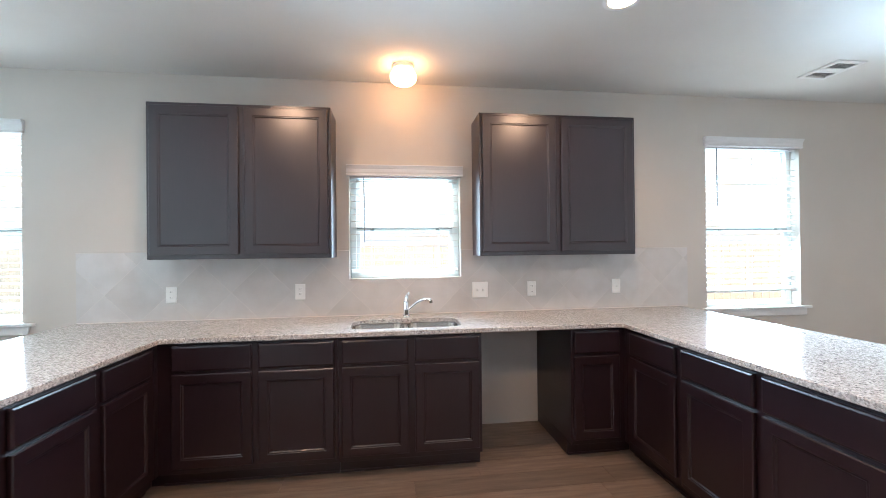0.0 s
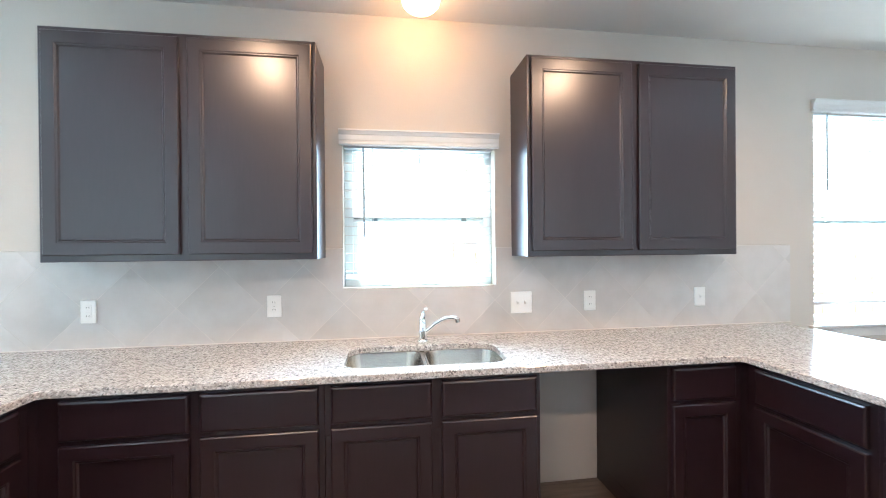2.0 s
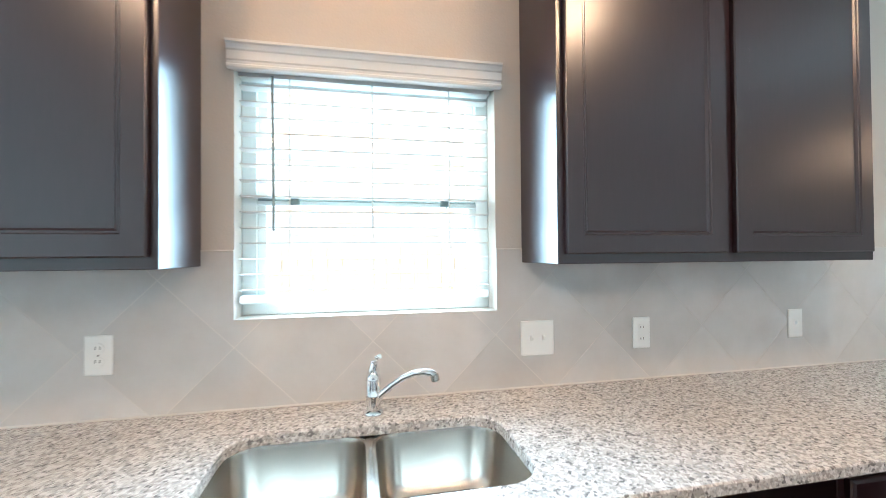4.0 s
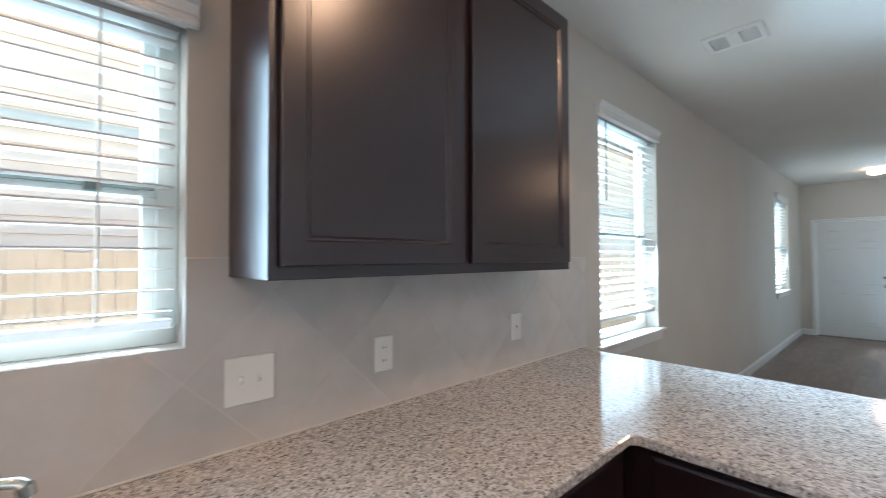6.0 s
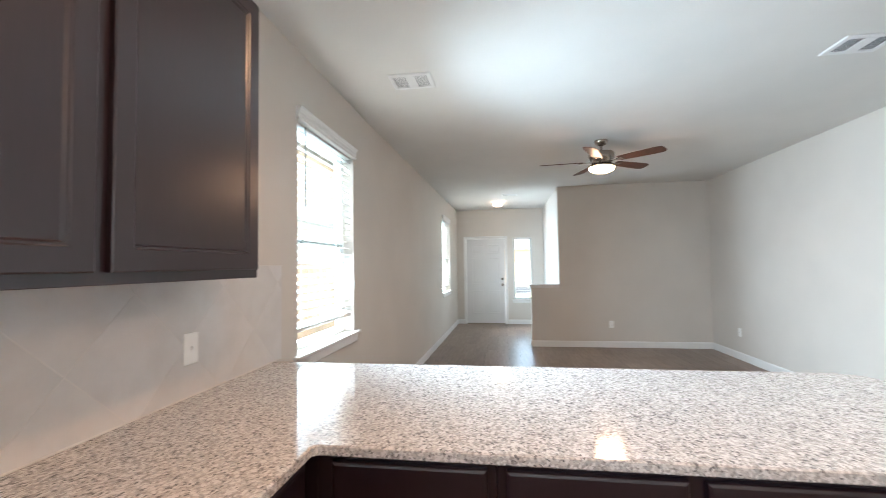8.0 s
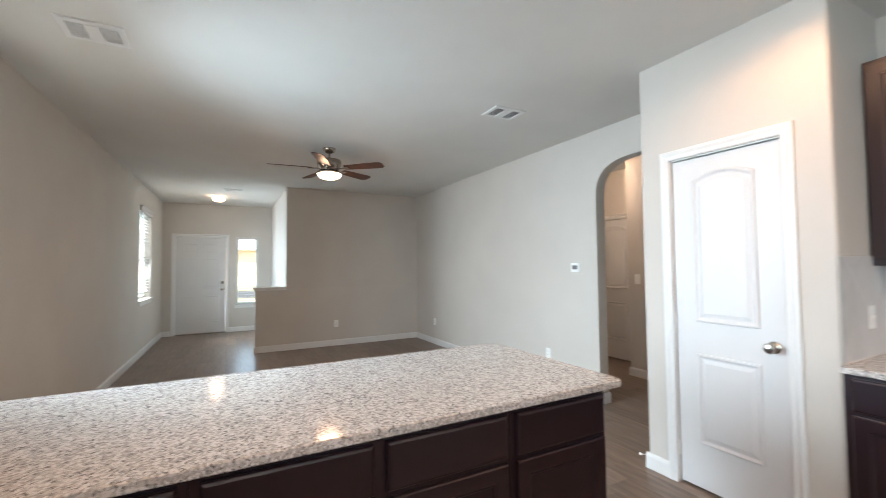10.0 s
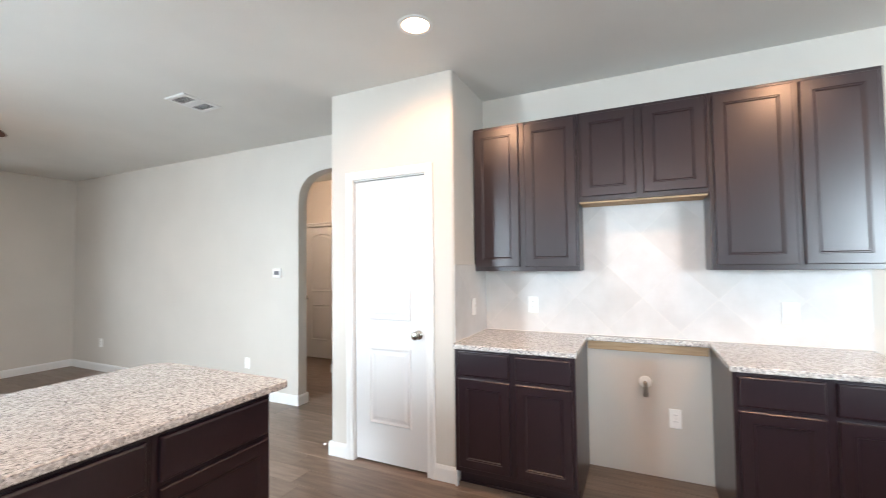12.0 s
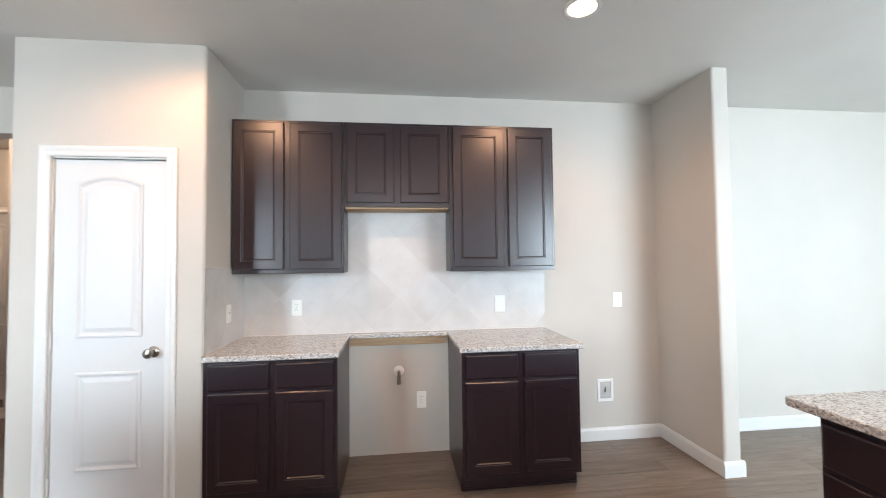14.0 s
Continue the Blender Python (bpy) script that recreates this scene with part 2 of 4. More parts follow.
def box(x0, x1, y0, y1, z0, z1, bevel=0.0, bm=None, seg=1):
    bm = bm or bmesh.new()
    x0, x1, y0, y1, z0, z1 = min(x0, x1), max(x0, x1), min(y0, y1), max(y0, y1), min(z0, z1), max(z0, z1)
    vs = [bm.verts.new((x, y, z)) for x in (x0, x1) for y in (y0, y1) for z in (z0, z1)]
    fs = [bm.faces.new([vs[i] for i in q]) for q in ((0, 1, 3, 2), (4, 6, 7, 5), (0, 4, 5, 1), (2, 3, 7, 6), (0, 2, 6, 4), (1, 5, 7, 3))]
    if bevel:
        es = {e for f in fs for e in f.edges}
        bmesh.ops.bevel(bm, geom=list(es), offset=bevel, segments=seg, affect="EDGES", profile=0.6)
    return bm


def loft(loops, bm=None, cap_start=False, cap_end=True, closed=True):
    """Bridges loops of equally many points."""
    bm = bm or bmesh.new()
    rows = [[bm.verts.new(p) for p in lp] for lp in loops]
    n = len(rows[0])
    for a, c in zip(rows, rows[1:]):
        for i in range(n if closed else n - 1):
            j = (i + 1) % n
            bm.faces.new((a[i], a[j], c[j], c[i]))
    if cap_start:
        bm.faces.new(rows[0][::-1])
    if cap_end:
        bm.faces.new(rows[-1])
    return bm


def lathe(profile, n=32, bm=None, centre=(0, 0), cap_start=False, cap_end=False):
    loops = [[(centre[0] + r * math.cos(2 * math.pi * i / n), centre[1] + r * math.sin(2 * math.pi * i / n), z) for i in range(n)] for r, z in profile]
    return loft(loops, bm, cap_start, cap_end)


def tube(points, radius, n=12, bm=None):
    """A round bar along points; radius is one number or one for each point."""
    pts = [Vector(p) for p in points]
    rad = radius if isinstance(radius, (list, tuple)) else [radius] * len(pts)
    loops = []
    for i, p in enumerate(pts):
        d = (pts[min(i + 1, len(pts) - 1)] - pts[max(i - 1, 0)]).normalized()
        side = d.cross(Vector((0, 0, 1)) if abs(d.z) < 0.9 else Vector((1, 0, 0))).normalized()
        up = side.cross(d).normalized()
        loops.append([tuple(p + rad[i] * (math.cos(2 * math.pi * k / n) * side + math.sin(2 * math.pi * k / n) * up)) for k in range(n)])
    return loft(loops, bm, True, True)


def rounded(x0, x1, y0, y1, radii, seg=6):
    """Points round a rectangle, counterclockwise from the corner x0, y0; one radius for each corner."""
    out = []
    corners = ((x0, y0, 180), (x1, y0, 270), (x1, y1, 0), (x0, y1, 90))
    for (cx, cy, a0), r in zip(corners, radii):
        r = max(r, 0.0005)
        px = cx + (r if cx == x0 else -r)
        py = cy + (r if cy == y0 else -r)
        for k in range(seg + 1):
            a = radians(a0 + 90 * k / seg)
            out.append((px + r * math.cos(a), py + r * math.sin(a)))
    return out


def cells(us, ws, solid, place, depth0, depth1, bm=None):
    """A slab made of a grid: solid(i, j) tells which cells are filled, place(u, w, d) gives the point."""
    bm = bm or bmesh.new()
    cache = {}

    def v(u, w, d):
        k = (round(u, 5), round(w, 5), d)
        if k not in cache:
            cache[k] = bm.verts.new(place(u, w, d))
        return cache[k]
    ni, nj = len(us) - 1, len(ws) - 1

    def full(i, j):
        return 0 <= i < ni and 0 <= j < nj and solid(i, j)
    for i in range(ni):
        for j in range(nj):
            if not full(i, j):
                continue
            a, b, c, d = us[i], us[i + 1], ws[j], ws[j + 1]
            bm.faces.new((v(a, c, depth0), v(b, c, depth0), v(b, d, depth0), v(a, d, depth0)))
            bm.faces.new((v(a, d, depth1), v(b, d, depth1), v(b, c, depth1), v(a, c, depth1)))
            for q, (p, r) in (((i, j - 1), ((a, c), (b, c))), ((i + 1, j), ((b, c), (b, d))), ((i, j + 1), ((b, d), (a, d))), ((i - 1, j), ((a, d), (a, c)))):
                if not full(*q):
                    bm.faces.new((v(*r, depth0), v(*p, depth0), v(*p, depth1), v(*r, depth1)))
    bmesh.ops.recalc_face_normals(bm, faces=bm.faces[:])
    return bm


def wall(name, axis, a0, a1, c0, c1, z0, z1, openings, label, mat=None, bull=()):
    """A wall along axis x or y from a0 to a1, between c0 and c1 across, with openings (a, b, low, high)."""
    us = sorted({a0, a1, *[max(a0, min(a1, u)) for o in openings for u in o[:2]]})
    ws = sorted({z0, z1, *[max(z0, min(z1, w)) for o in openings for w in o[2:]]})

    def solid(i, j):
        u, w = (us[i] + us[i + 1]) / 2, (ws[j] + ws[j + 1]) / 2
        return not any(o[0] < u < o[1] and o[2] < w < o[3] for o in openings)
    if name == "wall_north":
        us = sorted({*us, BEND})
    place = (lambda u, w, d: (u, d + (skew(u) if name == "wall_north" else 0), w)) if axis == "x" else (lambda u, w, d: (d, u, w))
    bm = cells(us, ws, solid, place, c0, c1)
    es = [e for e in bm.edges if abs(e.verts[0].co.z - e.verts[1].co.z) > 0.01 and e.calc_face_angle(0) > 0.5
          and any(all(abs(v.co.x - x) + abs(v.co.y - y) < 1e-4 for v in e.verts) for x, y in bull)]
    if es:
        bmesh.ops.bevel(bm, geom=es, offset=0.02, segments=5, affect="EDGES", profile=0.5)
    return structure(name, bm, mat or M_WALL, label, bool(es))


# ---- plan ----
BEND = 4.1


def skew(u):
    """The long wall leans in slightly past the kitchen."""
    return -0.017 * max(0.0, u - BEND)


N_IN, N_OUT = 3.59, 3.74
CEIL = 2.743
X_WEST, X_EAST = -4.7, 10.55
S_KIT, S_LIV = -0.87, -0.97
PAN_X0, PAN_X1, PAN_Y = 1.357, 2.39, -0.25
LR_X = 7.85
WINDOWS = {
    "window_1": (-0.165, 0.715, 1.20, 2.04),
    "window_2": (2.90, 3.835, 0.885, 2.34),
    "window_3": (8.35, 9.35, 0.885, 2.34),
    "window_4": (-4.25, -2.44, 0.93, 2.32),
}
FD = (2.33, 3.25)
SL = (1.69, 2.13, 0.58, 2.06)

wall("wall_north", "x", X_WEST - 0.15, X_EAST + 0.15, N_IN, N_OUT, 0, CEIL, [tuple(w) for w in WINDOWS.values()], "long greige painted exterior wall with four windows")
wall("wall_east", "y", 1.3, N_IN, X_EAST, X_EAST + 0.15, 0, CEIL, [(FD[0] - 0.02, FD[1] + 0.02, 0, 2.06), SL], "greige painted entry wall with front door and sidelight")
wall("wall_west", "y", -3.2, N_IN, X_WEST - 0.15, X_WEST, 0, CEIL, [], "plain greige painted wall of the breakfast area")
wall("wall_south_kitchen", "x", X_WEST, PAN_X0, S_KIT - 0.12, S_KIT, 0, CEIL, [], "greige painted wall behind the range gap")
wall("wall_stub", "y", S_KIT, -0.215, -2.02, -1.895, 0, CEIL, [], "short greige wall end beside the refrigerator space", None, [(-2.02, -0.215), (-1.895, -0.215)])
wall("wall_living_east", "y", S_LIV - 0.12, 1.90, LR_X, LR_X + 0.13, 0, CEIL, [(1.43, 1.91, 1.035, CEIL + 0.01)], "greige end wall of the living room stepping down to a half wall", None, [(LR_X, 1.43), (LR_X + 0.13, 1.43)])
wall("wall_entry_south", "x", LR_X + 0.13, X_EAST, 1.30, 1.42, 0, CEIL, [], "greige painted side wall of the entry")
wall("wall_pantry_front", "x", PAN_X0, PAN_X1, PAN_Y - 0.115, PAN_Y, 0, CEIL, [(1.56, 2.19, 0, 2.07)], "greige painted pantry front wall around a white door", None, [(PAN_X0, PAN_Y), (PAN_X1, PAN_Y)])
wall("wall_pantry_west", "y", S_KIT - 0.12, PAN_Y - 0.115, PAN_X0, PAN_X0 + 0.115, 0, CEIL, [], "greige painted pantry side wall")
wall("wall_pantry_east", "y", S_LIV - 0.12, PAN_Y - 0.115, PAN_X1 - 0.115, PAN_X1, 0, CEIL, [], "greige painted pantry side wall toward the arch")
wall("wall_hall_south", "x", 1.0, 4.0, -2.28, -2.16, 0, CEIL, [], "greige painted hallway wall")
wall("wall_hall_door", "x", 4.0, 8.0, -2.82, -2.70, 0, CEIL, [(4.30, 5.02, 0, 2.05)], "greige painted hallway wall with a door")
# added out of sight to stop sky light leaking under the hallway door
wall("wall_hall_behind_door", "x", 4.2, 5.12, -2.95, -2.825, 0, CEIL, [], "unseen plain wall added to block sky light under the hallway door")
# unseen; closes the pantry so hall light stays off its door gap
wall("wall_pantry_back", "x", PAN_X0 + 0.115, PAN_X1 - 0.115, S_LIV - 0.12, S_LIV, 0, CEIL, [], "unseen plain pantry back wall keeping out the hall light")
wall("wall_hall_corner", "y", -2.70, -2.28, 3.88, 4.0, 0, CEIL, [], "greige painted hallway corner")
wall("wall_hall_west", "y", -2.28, S_KIT - 0.12, 0.88, 1.0, 0, CEIL, [], "plain wall closing the hallway")
wall("wall_hall_east", "y", -2.82, S_LIV - 0.12, 8.0, 8.12, 0, CEIL, [], "plain wall closing the hallway")


def arch_wall():
    """The living room's south wall with a round-cornered arch."""
    x0, x1, a0, a1, spring, top = PAN_X1, LR_X, 2.42, 3.43, 2.05, 2.405
    bm = bmesh.new()
    n = 24
    cx, hw = (a0 + a1) / 2, (a1 - a0) / 2
    curve = []
    for k in range(n + 1):
        a = math.pi * k / n
        c, s = math.cos(a), math.sin(a)
        curve.append((cx + hw * math.copysign(abs(c) ** 0.72, c), spring + (top - spring) * abs(s) ** 0.72))
    for y, flip in ((S_LIV, False), (S_LIV - 0.12, True)):
        def quad(ps):
            vs = [bm.verts.new((p[0], y, p[1])) for p in ps]
            bm.faces.new(vs if not flip else vs[::-1])
        quad([(a1, 0), (x1, 0), (x1, CEIL), (a1, CEIL)])
        quad([(x0, 0), (a0, 0), (a0, CEIL), (x0, CEIL)])
        for p, q in zip(curve, curve[1:]):
            quad([q, p, (p[0], CEIL), (q[0], CEIL)])
    edge = [(a1, 0)] + curve + [(a0, 0)]
    for p, q in zip(edge, edge[1:]):
        vs = [bm.verts.new(v) for v in ((p[0], S_LIV, p[1]), (q[0], S_LIV, q[1]), (q[0], S_LIV - 0.12, q[1]), (p[0], S_LIV - 0.12, p[1]))]
        bm.faces.new(vs)
    bmesh.ops.remove_doubles(bm, verts=bm.verts[:], dist=0.0005)
    bmesh.ops.recalc_face_normals(bm, faces=bm.faces[:])
    return structure("wall_living_south", bm, M_WALL, "greige painted living room wall with an arched opening")


arch_wall()
structure("ceiling", box(X_WEST - 0.15, X_EAST + 0.15, -3.2, N_OUT, CEIL, CEIL + 0.15), M_CEIL, "flat pale ceiling with a light spray texture")
structure("subfloor", box(X_WEST - 0.15, X_EAST + 0.15, -3.2, N_OUT, -0.2, -0.008), M_DARK, "dark subfloor below the planks")


# ---- cabinets ----
def door_front(name, w, h, x, z, parent, rail=0.055):
    """A recessed-panel door whose lower left corner stands at x, z on the plane y = 0, with its panel as a sub-part."""
    def rect(i, y):
        return [(x + i, y, z + i), (x + w - i, y, z + i), (x + w - i, y, z + h - i), (x + i, y, z + h - i)]
    steps = ((0, -0.001), (0, -0.016), (0.004, -0.020), (rail - 0.004, -0.020), (rail, -0.0165), (rail + 0.005, -0.0165), (rail + 0.012, -0.009), (rail + 0.012, -0.004))
    ob = part(name, loft([rect(i, y) for i, y in steps], cap_end=False), M_CAB, parent)
    i = rail + 0.011
    part("panel", box(x + i, x + w - i, -0.010, -0.003, z + i, z + h - i), M_CAB, ob)
    return ob


def drawer_front(w, h, x, z, parent):
    def rect(i, y):
        return [(x + i, y, z + i), (x + w - i, y, z + i), (x + w - i, y, z + h - i), (x + i, y, z + h - i)]
    return part("drawer_front", loft([rect(i, y) for i, y in ((0, -0.001), (0, -0.013), (0.003, -0.017), (0.010, -0.020), (0.012, -0.020))]), M_CAB, parent)


def base_cabinet(m, w, depth, fronts, label, group, sunk=False, filler=None, toe=(0, 0)):
    """A base unit: front at y = 0 facing -y, x from 0 to w. fronts: pairs (from, to) of the doors."""
    ob = thing("base_cabinet", label, "cabinet", m, group)
    part("body", box(0.0005, w - 0.0005, 0, depth, 0.10, 0.66 if sunk else 0.882, 0.0015), M_CAB, ob)
    if sunk:
        part("top_rail", box(0.0005, w - 0.0005, 0, 0.02, 0.6605, 0.882), M_CAB, ob)
        part("side_panel", box(0.0005, 0.018, 0.0205, depth, 0.6605, 0.882), M_CAB, ob)
        part("side_panel", box(w - 0.018, w - 0.0005, 0.0205, depth, 0.6605, 0.882), M_CAB, ob)
    part("toe_kick", box(0.001 - toe[0], w - 0.001 + toe[1], 0.075, depth, 0.002, 0.099), M_CAB, ob)
    part("shoe_moulding", box(0.002, w - 0.002, 0.062, 0.0745, 0.001, 0.016, 0.004), M_CAB, ob)
    if filler is not None:
        part("corner_filler", box(filler - 0.03, filler + 0.03, -0.004, 0.03, 0.10, 0.8815), M_CAB, ob)
    for a, b in fronts:
        drawer_front(b - a, 0.150, a, 0.712, ob)
        door_front("door", b - a, 0.556, a, 0.136, ob)
    return ob


def wall_cabinet(m, w, depth, z0, z1, fronts, label, group, raw=False):
    ob = thing("wall_cabinet", label, "cabinet", m, group)
    part("body", box(0.0005, w - 0.0005, 0, depth, 0.0, z1 - z0, 0.0015), M_CAB, ob)
    for a, b in fronts:
        door_front("door", b - a, z1 - z0 - 0.052, a, 0.030, ob, 0.06)
    if raw:
        part("underside", box(0.004, w - 0.004, 0.022, depth - 0.01, -0.012, -0.0005), M_RAWWOOD, ob, "raw pine strip under the cabinet")
    return ob


FACE_N = 2.945
BASE = "dark espresso wooden base cabinet with recessed-panel doors under granite"
G_BASE = "base cabinets of the kitchen"
dN = N_IN - FACE_N - 0.003
base_cabinet(pose(-1.225, FACE_N, 0), 1.045, dN, [(0.085, 0.535), (0.575, 1.020)], BASE, G_BASE, toe=(0.074, 0))
base_cabinet(pose(-0.18, FACE_N, 0), 0.915, dN, [(0.025, 0.437), (0.480, 0.895)], "dark espresso wooden sink base cabinet below the sink", G_BASE, True)
base_cabinet(pose(1.345, FACE_N, 0), 0.385, dN, [(0.020, 0.342)], "narrow dark espresso base cabinet beside the dishwasher gap", G_BASE, toe=(0, 0.074))
E_FACE, W_FACE = 1.73, -1.225
for y_top, w, fr in ((2.943, 0.543, [(0.083, 0.518)]), (2.40, 0.985, [(0.025, 0.475), (0.515, 0.965)]), (1.415, 0.485, [(0.025, 0.470)])):
    base_cabinet(pose(E_FACE, y_top, 0, 0, 0, -90), w, 0.61, fr, "dark espresso wooden peninsula cabinet with panel doors", G_BASE, False, 0.004 if y_top > 2.9 else None, (0.074, 0) if y_top > 2.9 else (0, 0))
for y_low, w, fr in ((1.00, 0.485, [(0.015, 0.460)]), (1.485, 0.955, [(0.025, 0.455), (0.500, 0.930)]), (2.44, 0.503, [(0.025, 0.42)])):
    base_cabinet(pose(W_FACE, y_low, 0, 0, 0, 90), w, 0.61, fr, "dark espresso wooden peninsula cabinet with panel doors", G_BASE, False, w - 0.004 if y_low > 2.4 else None, (0, 0.074) if y_low > 2.4 else (0, 0))
FACE_S = -0.225
dS = FACE_S - S_KIT - 0.003
base_cabinet(pose(1.352, FACE_S, 0, 0, 0, 180), 0.755, dS, [(0.030, 0.365), (0.405, 0.735)], "dark espresso base cabinet between pantry and range gap", G_BASE)
base_cabinet(pose(-0.150, FACE_S, 0, 0, 0, 180), 0.760, dS, [(0.022, 0.355), (0.395, 0.738)], "dark espresso base cabinet beside the refrigerator space", G_BASE)
# ---- wall cabinets ----
G_UP = "wall cabinets of the kitchen"
UP = "tall dark espresso wall cabinet with two recessed-panel doors"
UZ0, UZ1 = 1.372, 2.438
UF = 3.285
for x0 in (-1.470, 0.813):
    wall_cabinet(pose(x0, UF + 0.02, UZ0), 1.21 if x0 < 0 else 1.238, N_IN - UF - 0.023, UZ0, UZ1, [(0.022, 0.590), (0.630, 1.190 if x0 < 0 else 1.216)], "tall dark espresso two-door wall cabinet beside the sink window", G_UP)
SF = -0.635
ds = SF - S_KIT - 0.003
wall_cabinet(pose(1.354, SF, UZ0, 0, 0, 180), 0.750, ds, UZ0, UZ1, [(0.010, 0.345), (0.385, 0.735)], UP, G_UP)
wall_cabinet(pose(0.603, SF, 1.835, 0, 0, 180), 0.745, ds, 1.835, UZ1, [(0.020, 0.350), (0.395, 0.735)], "short dark espresso wall cabinet over the range gap", G_UP, True)
wall_cabinet(pose(-0.143, SF, UZ0, 0, 0, 180), 0.787, ds, UZ0, UZ1, [(0.025, 0.405), (0.435, 0.765)], UP, G_UP)


# ---- worktops ----
def slab(name, outline, z0, z1, mat, parent, hole=None, edge=0.004):
    """A stone slab from a counterclockwise outline, with eased edges and perhaps one hole."""
    bm = bmesh.new()

    def ring(pts, z):
        return [bm.verts.new((p[0], p[1], z)) for p in pts]

    def shrunk(pts, d):
        n, out = len(pts), []
        for i in range(n):
            a, p, c = Vector(pts[i - 1]), Vector(pts[i]), Vector(pts[(i + 1) % n])
            u, v = (p - a).normalized(), (c - p).normalized()
            nn = (Vector((-u.y, u.x)) + Vector((-v.y, v.x)))
            nn = nn / max(0.4, nn.length_squared / 2) if nn.length > 0 else Vector((0, 0))
            out.append((p.x + nn.x * d, p.y + nn.y * d))
        return out

    def sides(rows):
        for a, c in zip(rows, rows[1:]):
            for i in range(len(a)):
                j = (i + 1) % len(a)
                bm.faces.new((a[i], a[j], c[j], c[i]))
    inner = shrunk(outline, edge)
    rows = [ring(inner, z0), ring(outline, z0 + edge), ring(outline, z1 - edge), ring(inner, z1)]
    sides(rows)
    tops, lows = [rows[-1]], [rows[0]]
    if hole:
        grown = shrunk(hole, -edge)
        hr = [ring(hole, z0), ring(hole, z1 - edge), ring(grown, z1)]
        sides([r[::-1] for r in hr])
        tops.append(hr[-1])
        lows.append(hr[0])
    for group in (tops, lows):
        es = []
        for r in group:
            for i in range(len(r)):
                es.append(bm.edges.get((r[i], r[(i + 1) % len(r)])))
        bmesh.ops.triangle_fill(bm, use_beauty=True, use_dissolve=False, edges=es)
    bmesh.ops.recalc_face_normals(bm, faces=bm.faces[:])
    return part(name, bm, mat, parent)


CT0, CT1 = 0.883, 0.914
FN, FE, FW = 2.905, 1.695, -1.19
BE, BW = 2.635, -2.10
PEN_E, PEN_W = 0.845, 0.889


def arc(cx, cy, r, a0, a1, n=7):
    return [(cx + r * math.cos(radians(a0 + (a1 - a0) * k / n)), cy + r * math.sin(radians(a0 + (a1 - a0) * k / n))) for k in range(n + 1)]


u_shape = ([(BW, N_IN - 0.0105)] + arc(BW + 0.10, PEN_W + 0.10, 0.10, 180, 270) + arc(FW - 0.03, PEN_W + 0.03, 0.03, 270, 360)
           + [(FW, FN - 0.012), (FW + 0.012, FN), (FE - 0.012, FN), (FE, FN - 0.012)] + arc(FE + 0.03, PEN_E + 0.03, 0.03, 180, 270)
           + arc(BE - 0.12, PEN_E + 0.12, 0.12, 270, 360) + [(BE, N_IN - 0.0105)])
SINK = (-0.115, 0.625, 3.00, 3.375)
sink_hole = rounded(*SINK, (0.09, 0.09, 0.09, 0.09), 7)
worktop = thing("worktop", "U-shaped speckled beige granite worktop with polished surface", "countertop")
slab("slab", u_shape, CT0, CT1, M_GRANITE, worktop, sink_hole)
part("seam", box(1.4393, 1.4405, N_IN - 0.055, N_IN - 0.013, CT1 - 0.002, CT1 + 0.0002), M_DARK, worktop, "short dark seam in the stone")
range_top = thing("worktop", "small speckled granite worktop on both sides of the range gap", "countertop")
FS = -0.180
slab("slab", [(-0.92, S_KIT + 0.0105), (0.0 - 0.92, FS), (-0.135, FS), (-0.135, S_KIT + 0.075), (0.585, S_KIT + 0.075), (0.585, FS), (1.350, FS), (1.350, S_KIT + 0.0105)][::-1], CT0, CT1, M_GRANITE, range_top)
part("cleat", box(-0.14, 0.59, S_KIT + 0.002, S_KIT + 0.022, 0.818, 0.880, 0.002), M_RAWWOOD, range_top, "raw pine cleat under the stone strip")


# ---- sink and faucet ----
def sink():
    ob = thing("kitchen_sink", "undermount double-bowl stainless steel sink set in granite", "sink", pose(0.255, 3.19, 0.68))
    x0, x1, y0, y1 = SINK
    mid = (x0 + x1) / 2
    for a, b in ((x0 - 0.012, mid - 0.013), (mid + 0.013, x1 + 0.012)):
        def lp(i, r, z):
            return [(p[0] - 0.255, p[1] - 3.19, z - 0.68) for p in rounded(a + i, b - i, y0 - 0.012 + i, y1 + 0.012 - i, (r,) * 4, 7)]
        left = a < mid - 0.05
        bm = loft([lp(-0.008, 0.08, 0.8815), lp(0, 0.075, 0.880), lp(0.004, 0.075, 0.865), lp(0.014, 0.07, 0.735), lp(0.035, 0.06, 0.708), lp(0.09, 0.04, 0.702)], cap_end=True)
        bmesh.ops.reverse_faces(bm, faces=bm.faces[:])
        bowl = part("bowl", bm, M_STEEL, ob, "", True)
        cx = (a + b) / 2 - 0.255
        part("drain", lathe([(0.045, 0.0225), (0.043, 0.026), (0.034, 0.026), (0.028, 0.0235), (0.0, 0.0235)], 24, None, (cx, 0.03)), M_CHROME, bowl, "", True)
    part("divider", box(-0.0135, 0.0135, -0.19, 0.19, 0.19, 0.199, 0.003), M_STEEL, ob)
    return ob


sink()


